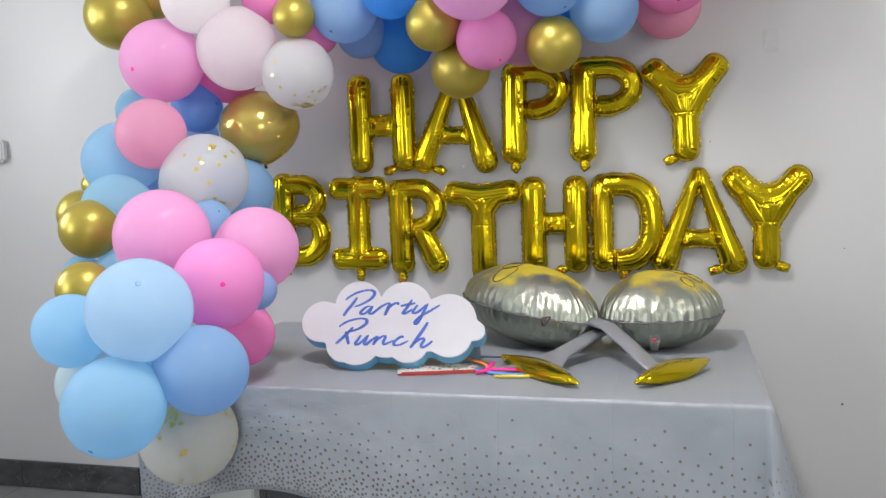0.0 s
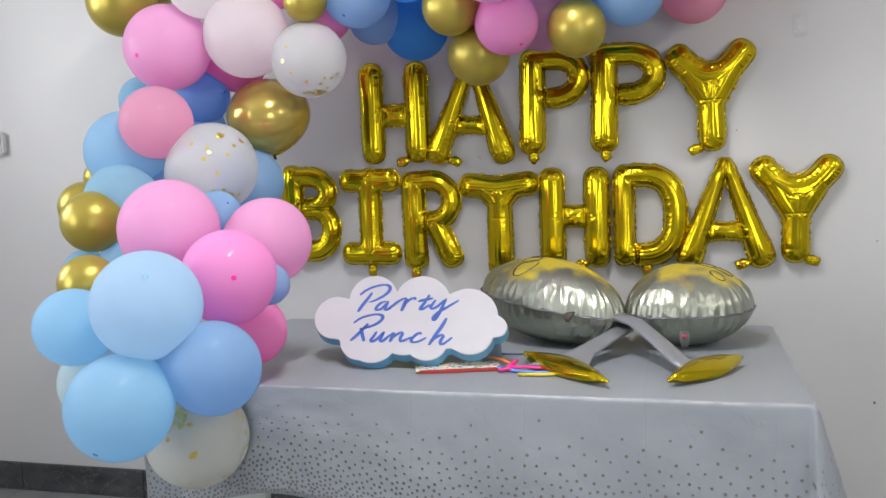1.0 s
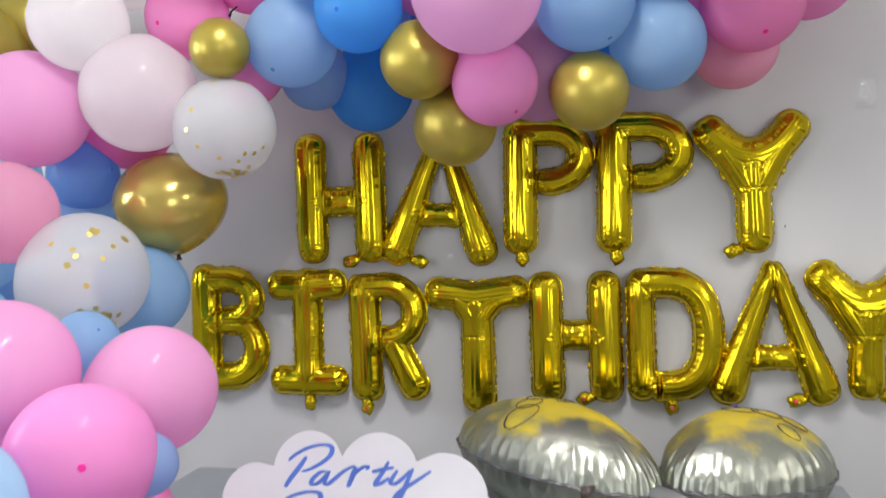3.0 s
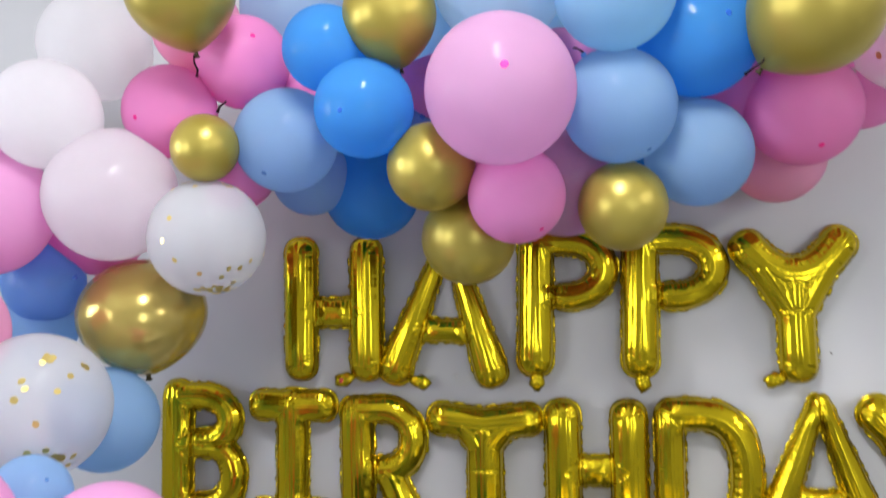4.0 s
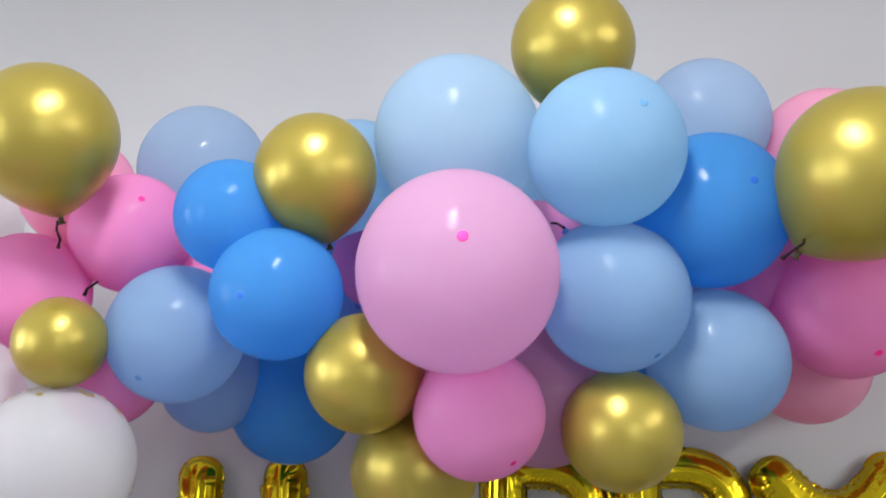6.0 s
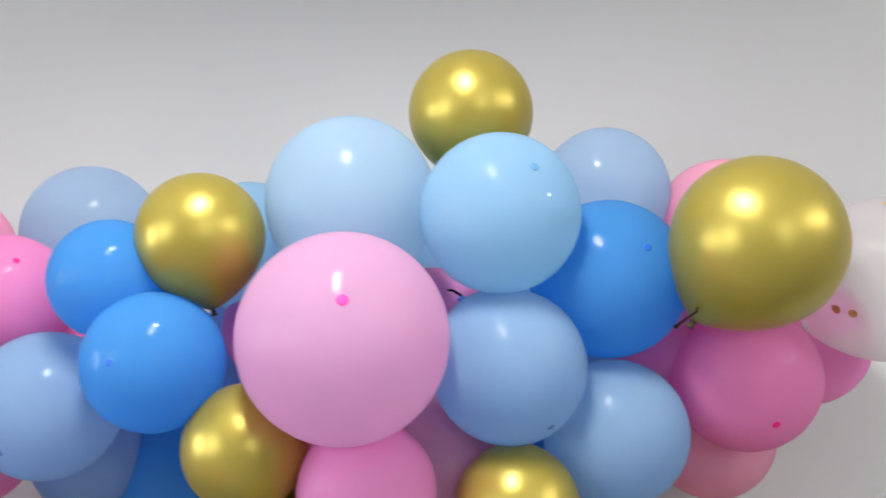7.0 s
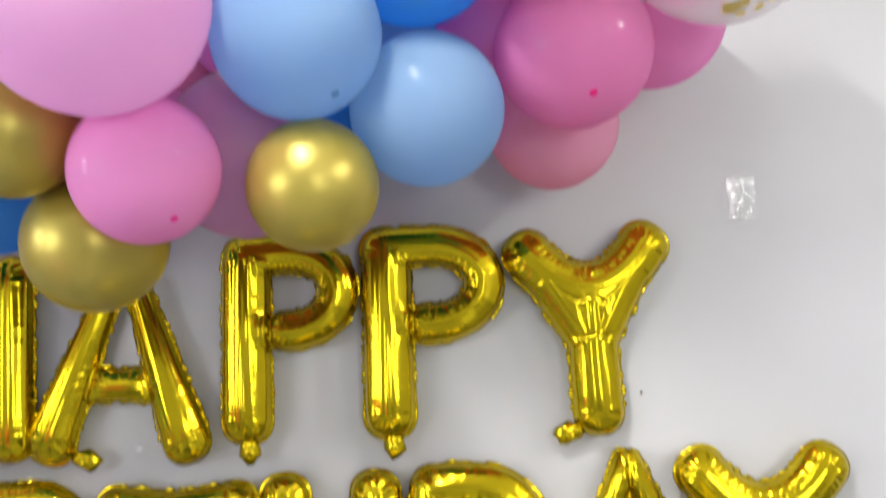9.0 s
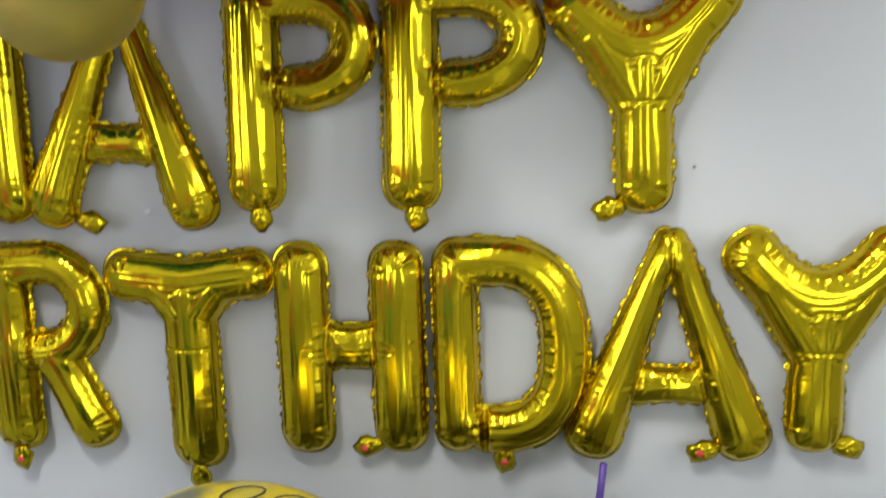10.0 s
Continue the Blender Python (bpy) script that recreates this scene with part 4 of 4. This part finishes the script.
def tablecloth():
    """A sheet over the table: flat on top, over a soft edge, hanging with waves and flared corners."""
    drop, step = 0.36, 0.0165
    xs = [(TX0 - drop) + step * i for i in range(int((TX1 - TX0 + 2 * drop) / step) + 2)]
    ys = [(TY0 - drop) + step * i for i in range(int((TY1 - TY0 + drop + 0.10) / step) + 2)]
    over = (0.0, 0.0025, 0.005, 0.0075, 0.010, 0.0126)
    xs = sorted([x for x in xs if min(abs(x - TX0 + 0.006), abs(x - TX1 - 0.006)) > 0.011] + [TX0 - o for o in over] + [TX1 + o for o in over])
    ys = sorted([y for y in ys if abs(y - TY0 + 0.006) > 0.011] + [TY0 - o for o in over])

    def place(x, y):
        """Where the sheet's point (x, y) comes to lie."""
        ox, oy = max(TX0 - x, 0.0, x - TX1), max(TY0 - y, 0.0, y - TY1)
        side_x, side_y = (-1 if x < TX0 else 1), (-1 if y < TY0 else 1)
        cx, cy = min(max(x, TX0), TX1), min(max(y, TY0), TY1)
        d = math.hypot(ox, oy)
        if d == 0:
            return Vector((x, y, TZ + 0.0018 * noise.noise((x * 5, y * 7, 0.0)) + 0.0012 * noise.noise((x * 19, y * 3, 4.0))))
        r = 0.008 * (1 + 0.35 * noise.noise((x * 23, y * 23, 7.0)))
        if d < r * 1.57:
            out, down = r * math.sin(d / r), r * (1 - math.cos(d / r))
        else:
            down = r + (d - r * 1.57) * 0.985
            run = (x + 0.4 * y) if oy > 0 else y
            wave = math.sin(run * 11.0 + 1.3 * math.sin(run * 4.1)) * 0.006 + noise.noise((run * 5.5, d * 3, 2.0)) * 0.009
            corner = 0.05 if (ox > 0 and oy > 0 and side_x > 0) else 0.0
            out = r + (d - r * 1.57) * (0.10 if x > -0.9 else 0.03) + (wave + 0.004) * min(1.0, d / 0.2) + corner * d / 0.285
        lift = 0.085 * math.exp(-((x + 0.62) / 0.26) ** 2) * min(1.0, d / 0.2) if oy > 0 and side_y < 0 else 0.0
        p = Vector((cx + side_x * out * ox / d, cy + side_y * out * oy / d, TZ - down + lift))
        away = p - Vector(LOW_BALLOON[:3])
        if away.length < LOW_BALLOON[3] + 0.006:
            p.y = max(p.y, LOW_BALLOON[1] + math.sqrt(max(0.0, (LOW_BALLOON[3] + 0.006) ** 2 - away.x ** 2 - away.z ** 2)))
        return p

    verts, uvs = [], []
    for y in ys:
        for x in xs:
            ox, oy = max(TX0 - x, 0.0, x - TX1), max(TY0 - y, 0.0, y - TY1)
            verts.append(place(x, y))
            uvs.append((x if oy >= ox else x + y, drop - max(ox, oy)) if ox or oy else (x, drop + 0.3))
    nx = len(xs)
    faces = []
    for j in range(len(ys) - 1):
        for i in range(nx - 1):
            a = j * nx + i
            faces.append((a, a + 1, a + nx + 1, a + nx))
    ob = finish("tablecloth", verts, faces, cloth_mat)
    layer = ob.data.uv_layers.new(name="UVMap")
    for lp in ob.data.loops:
        layer.data[lp.index].uv = uvs[lp.vertex_index]
    md = ob.modifiers.new("thickness", "SOLIDIFY")
    md.thickness, md.offset = 0.0012, 1
    # the printed dots: crowded at the hem, thinning out upwards
    dice, taken, dv, df = random.Random(5), {}, [], []
    for trial in range(150000):
        x, y = dice.uniform(TX0 - drop, TX1 + drop), dice.uniform(TY0 - drop, TY0 if trial % 4 else TY1 - 0.1)
        o = max(TX0 - x, x - TX1, TY0 - y)
        v = drop - o
        if o <= 0.03 or v < 0.006:
            continue
        apart = 0.0082 + 0.02 * v + 0.36 * v * v + 6.0 * max(0.0, v - 0.22) ** 2 + 2.0 * max(0.0, v - 0.28)
        if apart > 0.12:
            continue
        cell = (int(x / 0.06), int(y / 0.06))
        reach = 2 if apart > 0.055 else 1
        if any((px - x) ** 2 + (py - y) ** 2 < apart * apart for i in range(-reach, reach + 1) for k in range(-reach, reach + 1) for px, py in taken.get((cell[0] + i, cell[1] + k), ())):
            continue
        taken.setdefault(cell, []).append((x, y))
        r = dice.uniform(0.0031, 0.0042)
        mid = place(x, y)
        n = (place(x + 0.004, y) - place(x - 0.004, y)).cross(place(x, y + 0.004) - place(x, y - 0.004))
        n = n.normalized() * 0.0021
        a = len(dv)
        for k in range(9):
            t = 2 * math.pi * k / 9
            dv.append(place(x + r * math.cos(t), y + r * math.sin(t)) + n)
        df.append(tuple(range(a, a + 9)))
    dots = finish("dot_print", dv, df, dot_print, ob, "small dull-gold printed dots")
    return tagged(ob, "pearl-grey plastic tablecloth with gold dots over the table", "tablecloth")


tablecloth()


def pillow(length, width, thick, folds, amp, blunt=2.0, shift=0.0, n=120, m=18, neck=0.0, deep=(10.0, 24.0)):
    """A foil cushion in the xy-plane with its seam at z = 0: vertices and faces. shift moves the widest place along x."""
    verts, faces = [], []
    dice = np.random.RandomState(folds)
    knots = np.cumsum(dice.uniform(0.4, 1.6, 2 * folds))
    knots = knots / knots[-1] * 2 * math.pi
    pleat = dice.uniform(0.0, 1.0, 2 * folds) ** 1.7 * np.where(np.arange(2 * folds) % 2, 1, -1)
    reach = dice.uniform(*deep, 2 * folds)
    for side in (1, -1):
        for j in range(m + 1):
            rho = j / m
            for k in range(n):
                a = 2 * math.pi * k / n
                ca, sa = math.cos(a), math.sin(a)
                ex = (abs(ca) ** blunt + abs(sa) ** blunt) ** (-1 / blunt) if blunt else 1.0
                if blunt == 0:
                    # a leaf with two sharp tips
                    ex, sa = 1.0, sa * abs(sa)
                px = length / 2 * ex * ca
                py = width / 2 * ex * sa * (1 - neck * (0.5 - 0.5 * ca) ** 2)
                gather = 1 - 0.006 * rho ** 10 * (1 + math.sin(folds * a + 2 * math.sin(3 * a)))
                swell = max(0.0, 1 - rho ** 2.2) ** 0.58
                fold = np.interp(a, knots, pleat, period=2 * math.pi)
                ripple = amp * fold * rho ** np.interp(a, knots, reach, period=2 * math.pi) * (1 - rho ** 12) * 2.4
                verts.append((px * rho * gather + shift * (1 - rho * rho), py * rho * gather, side * (thick / 2 * swell + ripple) + (0.002 * math.sin(folds * 0.5 * a) if j == m else 0)))
    ring = (m + 1) * n
    for s_ in (0, 1):
        for j in range(m):
            for k in range(n):
                q = (k + 1) % n
                f = (s_ * ring + j * n + k, s_ * ring + (j + 1) * n + k, s_ * ring + (j + 1) * n + q, s_ * ring + j * n + q)
                faces.append(f if s_ == 0 else tuple(reversed(f)))
    return verts, faces


def seam(length, width, blunt, neck, n=160):
    """The flat welded rim round a cushion."""
    verts, faces = [], []
    for rr in (0.985, 1.022):
        for k in range(n):
            a = 2 * math.pi * k / n
            ca, sa = math.cos(a), math.sin(a)
            ex = (abs(ca) ** blunt + abs(sa) ** blunt) ** (-1 / blunt)
            wob = rr + 0.006 * math.sin(31 * a + 3 * math.sin(4 * a)) * (rr > 1)
            verts.append((length / 2 * ex * ca * wob, width / 2 * ex * sa * wob * (1 - neck * (0.5 - 0.5 * ca) ** 2), 0.0012 * math.sin(23 * a + 2 * math.sin(5 * a)) - (0.005 if rr > 1 else 0.0)))
    for k in range(n):
        q = (k + 1) % n
        faces.append((k, n + k, n + q, q))
    return verts, faces


tab_grey = material("folded_tab_grey", (0.06, 0.045, 0.04), 0.35)


def flute(bowl_at, bowl_turn, bowl_size, stem, foot_at, foot_turn, foot_size, valve, label, script=None):
    """A foil balloon in the shape of a champagne glass, lying on its side."""
    L, W, T = bowl_size
    root = tagged(empty("champagne_glass_balloon", pose(foot_at[0], foot_at[1], TZ)), label, "foil balloon", "champagne glass balloons on the table")
    inv = root.matrix_world.inverted()
    bm_ = Matrix.Translation(bowl_at) @ bowl_turn
    v, f = pillow(L, W, T, 40, 0.010, 2.0, 0.0, n=420, m=48, neck=0.35, deep=(7.0, 26.0))
    bowl = finish("bowl", v, f, bowl_foil, root, "silver and champagne-gold foil bowl")
    bowl.matrix_basis = inv @ bm_
    v, f = seam(L, W, 2.0, 0.35)
    s = finish("seam", v, f, foil_seam, bowl, "flat grey welded seam")
    md = s.modifiers.new("thickness", "SOLIDIFY")
    md.thickness = 0.001
    v, f = tube_mesh(stem[0], stem[1], 20, stem[2])
    finish("stem", [inv @ Vector(p) for p in v], f, foil_grey, root, "dull grey foil stem")
    v, f = pillow(*foot_size, 18, 0.0045, 0, 0.0, 96, 12)
    foot = finish("foot", v, f, foil_gold, root, "shiny gold foil foot")
    foot.matrix_basis = inv @ Matrix.Translation(foot_at) @ foot_turn
    # the small folded filler tab on the seam
    lip = tube_mesh([(-0.165, W / 2 * 0.555, 0.006), (-0.166, W / 2 * 0.61, -0.003), (-0.170, W / 2 * 0.66, -0.022)], [0.016, 0.014, 0.005], 10, 0.25)
    if not valve:
        finish("filler_tab", *lip, tab_grey, bowl, "dark grey folded filler tab")
    if valve:
        p = inv @ Vector(valve)
        v, f = tube_mesh([p + Vector((0, 0.012, 0.012)), p + Vector((0, 0, -0.006)), p + Vector((0, -0.006, -0.030))], [0.012, 0.0145, 0.009], 14, 0.22)
        tab = finish("valve_tab", v, f, valve_clear, root, "clear plastic valve tab")
        v, f = tube_mesh([p + Vector((0, -0.007, 0.002)), p + Vector((0, -0.012, 0.001))], [0.0055, 0.004], 9)
        finish("valve_seal", v, f, valve_red, tab, "red valve seal")
    if script is not None:
        for cx, cy, rr, tw in ((0.03, 0.045, 0.042, 0.4), (0.055, -0.005, 0.034, 1.0), (0.075, -0.055, 0.030, 0.2), (0.02, -0.085, 0.024, 2.0)):
            pts = []
            for k in range(27):
                a = 2 * math.pi * 1.15 * k / 26 + tw
                px, py = cx + rr * 0.7 * math.cos(a) + 0.003 * k / 26, cy + script + rr * math.sin(a)
                rho = min(0.97, math.hypot(px / (L / 2), py / (W / 2)))
                pts.append((px, py, T / 2 * (1 - rho ** 2.2) ** 0.58 + 0.002))
            v, f = tube_mesh(pts, [0.0011] * 27, 5)
            finish("script_stroke", v, f, ink_dark, bowl, "thin dark printed script flourish")
    return root


def turned(az, tip, roll=0.0):
    return pose(0, 0, 0, 0, 0, az) @ pose(0, 0, 0, roll, -tip, 0)


flute((-0.008, 2.656, 0.892), turned(143, 6, 4), (0.525, 0.36, 0.245),
      ([(0.185, 2.515, 0.870), (0.243, 2.45, 0.864), (0.307, 2.36, 0.830), (0.360, 2.285, 0.797), (0.392, 2.262, 0.787)], [0.026, 0.027, 0.027, 0.028, 0.040], (0.5, 0.42, 0.38, 0.32, 0.2)),
      (0.424, 2.256, 0.788), turned(54.6, 0, 22), (0.335, 0.074, 0.046), None,
      "champagne glass foil balloon with a gold foot, lying on the table", 0.055)
flute((0.378, 2.655, 0.883), turned(44, 2, 3), (0.405, 0.365, 0.232),
      ([(0.222, 2.52, 0.842), (0.168, 2.447, 0.820), (0.11, 2.357, 0.798), (0.072, 2.290, 0.784), (0.064, 2.250, 0.781)], [0.027, 0.029, 0.036, 0.066, 0.100], (0.5, 0.45, 0.34, 0.14, 0.06)),
      (0.067, 2.243, 0.785), turned(-47.3, 0, 16), (0.38, 0.078, 0.046), (0.372, 2.432, 0.832),
      "champagne glass foil balloon crossed under the other one on the table", -0.015)


def cloud_sign():
    """A cloud-shaped board with a deep blue edge, leaning back on the table."""
    ex, ey = 0.00058, 0.00069
    lobes = ((197, 300, 112), (388, 200, 126), (642, 222, 141), (875, 290, 137), (998, 350, 54), (395, 397, 133), (660, 405, 112), (868, 368, 120), (550, 340, 152), (760, 335, 125), (255, 325, 98), (332, 415, 102))
    n, out = 300, []
    for k in range(n):
        a = 2 * math.pi * k / n
        best = 0.0
        for u, v, r in lobes:
            cx, cy, rx, ry = (u - 570) * ex, (310 - v) * ey, r * ex, r * ey
            dx, dy = math.cos(a), math.sin(a)
            A = (dx / rx) ** 2 + (dy / ry) ** 2
            Bq = -2 * (dx * cx / rx ** 2 + dy * cy / ry ** 2)
            C = (cx / rx) ** 2 + (cy / ry) ** 2 - 1
            disc = Bq * Bq - 4 * A * C
            if disc > 0:
                best = max(best, (-Bq + math.sqrt(disc)) / (2 * A))
        y = best * math.sin(a)
        out.append((best * math.cos(a) + 0.003 - 0.17 * y, y))
    up = Vector((0.0, 0.758, 0.652)).normalized()
    side = Vector((1.0, 0.0, 0.02)).normalized()
    nor = side.cross(up).normalized()
    m = Matrix((side, nor.cross(side), nor)).transposed().to_4x4()
    m.translation = Vector((-0.376, 2.331, 0.888))
    root = tagged(empty("cloud_sign", m), "white cloud-shaped sign board with a blue edge, leaning on the table", "sign")
    face = [(x, y, z) for z, s in ((0.0, 0.993), (-0.0025, 1.0)) for x, y in ((p[0] * s, p[1] * s) for p in out)]
    verts = face + [(0, 0, 0.0)]
    faces = [(k, (k + 1) % n, n + (k + 1) % n, n + k)[::-1] for k in range(n)] + [(k, (k + 1) % n, 2 * n) for k in range(n)]
    finish("face_board", verts, faces, sign_white, root, "smooth white face", smooth=False)
    verts = [(x * s, y * s, z) for z, s in ((-0.0026, 1.0), (-0.029, 1.0), (-0.031, 0.99)) for x, y in out] + [(0, 0, -0.031)]
    faces = [(r * n + k, r * n + (k + 1) % n, (r + 1) * n + (k + 1) % n, (r + 1) * n + k)[::-1] for r in range(2) for k in range(n)]
    faces += [(2 * n + (k + 1) % n, 2 * n + k, 3 * n) for k in range(n)]
    finish("edge_block", verts, faces, sign_blue, root, "deep blue edge", smooth=False)

    inv = m.inverted()
    prop = bmesh.new()
    for x, y, z in ((-0.175, 2.36, 0.7665), (-0.125, 2.36, 0.7665), (-0.125, 2.42, 0.7665), (-0.175, 2.42, 0.7665), (-0.172, 2.385, 0.84), (-0.128, 2.385, 0.84), (-0.128, 2.405, 0.84), (-0.172, 2.405, 0.84)):
        prop.verts.new(inv @ Vector((x, y, z)))
    prop.verts.ensure_lookup_table()
    for f in ((0, 3, 2, 1), (4, 5, 6, 7), (0, 1, 5, 4), (1, 2, 6, 5), (2, 3, 7, 6), (3, 0, 4, 7)):
        prop.faces.new([prop.verts[i] for i in f])
    bmesh.ops.bevel(prop, geom=list(prop.edges), offset=0.003, segments=2, affect="EDGES")
    part("prop", prop, prop_grey, root, "grey-blue foam prop behind the board")

    def stroke(pts, wide):
        """A brush stroke lying on the face."""
        p = [Vector(((u - 606) * 0.000507 + 0.012 - 0.2 * (303 - v) * 0.000602, (303 - v) * 0.000602)) for u, v in pts]
        fine = []
        for i in range(len(p) - 1):
            a_, b_, c_, d_ = p[max(i - 1, 0)], p[i], p[i + 1], p[min(i + 2, len(p) - 1)]
            for k in range(8):
                t = k / 8
                fine.append(0.5 * (2 * b_ + (c_ - a_) * t + (2 * a_ - 5 * b_ + 4 * c_ - d_) * t * t + (3 * b_ - a_ - 3 * c_ + d_) * t ** 3))
        fine.append(p[-1])
        vv, ff = [], []
        for i, q in enumerate(fine):
            d = (fine[min(i + 1, len(fine) - 1)] - fine[max(i - 1, 0)]).normalized()
            nrm = Vector((-d.y, d.x))
            t = i / (len(fine) - 1)
            hw = wide * (0.52 + 0.48 * abs(d.y) ** 0.7) * (0.35 + 0.65 * math.sin(math.pi * min(1, max(0, t))) ** 0.4)
            for off, z in ((hw, 0.0008), (hw, 0.0018), (-hw, 0.0018), (-hw, 0.0008)):
                vv.append((q.x + nrm.x * off, q.y + nrm.y * off, z))
        for i in range(len(fine) - 1):
            for k in range(3):
                ff.append((4 * i + k, 4 * i + 4 + k, 4 * i + 5 + k, 4 * i + 1 + k))
        finish("painted_stroke", vv, ff, sign_ink, root, "", smooth=False)

    W_ = 0.0056
    # the two rows of flowing brush script
    stroke(((378, 142), (345, 190), (318, 225), (295, 262)), W_)
    stroke(((303, 158), (330, 135), (370, 112), (420, 97), (462, 95), (484, 108), (480, 132), (455, 158), (415, 182), (380, 197), (360, 200)), W_ * 0.95)
    stroke(((470, 200), (440, 203), (412, 225), (402, 243), (415, 250), (440, 238), (466, 208)), W_ * 0.9)
    stroke(((477, 198), (464, 225), (456, 243), (469, 249), (495, 230), (530, 202), (558, 186), (582, 178)), W_ * 0.85)
    stroke(((584, 182), (570, 216), (551, 260)), W_)
    stroke(((562, 228), (585, 202), (610, 184), (632, 180), (629, 193)), W_ * 0.85)
    stroke(((718, 160), (690, 205), (664, 240), (666, 249), (690, 240), (718, 222)), W_ * 0.95)
    stroke(((648, 201), (690, 191), (738, 183)), W_ * 1.1)
    stroke(((752, 193), (732, 220), (722, 238), (732, 246), (752, 238), (778, 218), (802, 194)), W_ * 0.9)
    stroke(((814, 186), (790, 232), (765, 280), (745, 308), (735, 312), (737, 296), (765, 268), (820, 235), (885, 196)), W_)
    stroke(((360, 332), (325, 370), (290, 405), (258, 433)), W_)
    stroke(((273, 329), (310, 302), (355, 285), (405, 277), (438, 285), (440, 306), (410, 332), (370, 350), (335, 360), (312, 364)), W_ * 0.95)
    stroke(((316, 358), (325, 392), (338, 437)), W_ * 0.95)
    stroke(((410, 380), (392, 408), (378, 428), (388, 438), (420, 416), (450, 383)), W_ * 0.9)
    stroke(((454, 380), (440, 408), (431, 428), (443, 436), (472, 412), (508, 386)), W_ * 0.9)
    stroke(((512, 386), (499, 412), (484, 440)), W_ * 0.9)
    stroke(((492, 426), (520, 400), (548, 385), (557, 394), (545, 420), (550, 436), (578, 425), (606, 412)), W_ * 0.85)
    stroke(((662, 398), (655, 388), (630, 402), (608, 425), (615, 441), (650, 435), (692, 414)), W_ * 0.9)
    stroke(((810, 302), (780, 350), (740, 405), (703, 457)), W_)
    stroke(((716, 440), (745, 415), (775, 400), (784, 410), (768, 438), (775, 453), (800, 440), (834, 414)), W_ * 0.9)
    return root


cloud_sign()

# the packet of blowers under the sign, and its loose ribbons
pk = tagged(empty("party_packet", pose(-0.215, 2.258, TZ + 0.0065, 0, 0, 17)), "white and red printed packet of party blowers on the table", "packet")
part("wrapper", box_bm(-0.103, 0.103, -0.0425, 0.0425, -0.005, 0.005, 0.002), packet_print, pk)
for end in (-1, 1):
    part("crimped_end", box_bm(end * 0.107 - 0.006, end * 0.107 + 0.006, -0.042, 0.042, -0.0012, 0.0012, 0.0004), packet_print, pk)
for name, col, pts, r, lab in (
        ("ribbon", (0.80, 0.22, 0.03), [(-0.165, 2.335, 0.789), (-0.10, 2.30, 0.785), (-0.055, 2.262, 0.776)], 0.006, "orange plastic streamer lying beside the packet"),
        ("ribbon", (0.12, 0.30, 0.75), [(-0.11, 2.275, 0.773), (-0.06, 2.235, 0.773), (0.00, 2.222, 0.773), (0.045, 2.232, 0.773)], 0.0065, "blue plastic streamer lying on the tablecloth"),
        ("ribbon", (0.85, 0.03, 0.28), [(-0.098, 2.225, 0.774), (-0.072, 2.245, 0.778), (-0.03, 2.262, 0.777), (0.02, 2.262, 0.775), (0.05, 2.255, 0.774)], 0.0075, "bright pink plastic streamer lying on the tablecloth"),
        ("ribbon", (0.85, 0.03, 0.28), [(-0.075, 2.235, 0.774), (-0.068, 2.262, 0.785), (-0.06, 2.28, 0.79)], 0.007, "bright pink plastic loop beside the streamers"),
        ("stick", (0.75, 0.60, 0.05), [(-0.042, 2.197, 0.773), (0.03, 2.205, 0.773), (0.075, 2.215, 0.774)], 0.0042, "thin yellow plastic stick under the gold foot"),
        ("stick", (0.10, 0.12, 0.22), [(-0.14, 2.436, 0.771), (-0.10, 2.437, 0.771), (-0.062, 2.44, 0.771)], 0.003, "thin dark blue stick on the tablecloth"),
        ("stick", (0.10, 0.045, 0.28), [(0.385, 2.965, 0.77), (0.402, 2.968, 0.90), (0.408, 2.97, 0.955)], 0.006, "purple plastic stick standing behind the foil balloon")):
    v, f = tube_mesh(pts, [r] * len(pts), 8, 0.6 if name == "ribbon" else 1.0)
    tagged(finish("plastic_" + name, v, f, material(lab.split()[0] + "_plastic", col, 0.35)), lab, name)

# ---- tiles of the skirting and the floor ----
base = tagged(empty("baseboard", pose(0, WALL_Y, 0)), "dark slate tile skirting along the wall", "baseboard", kind="structure")
tile_me = None
for i in range(10):
    x0 = -ROOM_X + 0.58 * i
    me_bm = box_bm(0.0015, 0.5785, -0.014, -0.0005, 0.0, 0.1155, 0.0012)
    if tile_me is None:
        first = part("tile", me_bm, slate, base)
        tile_me = first.data
        first.location = (x0, 0, 0)
    else:
        me_bm.free()
        child("tile", tile_me, base, Matrix.Translation((x0, 0, 0)))
floor_ob = bpy.data.objects["floor"]
slab = None
for i in range(10):
    for j in range(10):
        x0, y0 = -ROOM_X + 0.58 * i, WALL_Y - 0.016 - 0.58 * (j + 1)
        if slab is None:
            b = part("tile", box_bm(0.0015, 0.5785, 0.0015, 0.5785, -0.0058, 0.0, 0.001), floor_tile, floor_ob)
            slab = b.data
            b.location = (x0, y0, 0)
        else:
            child("tile", slab, floor_ob, Matrix.Translation((x0, y0, 0)))
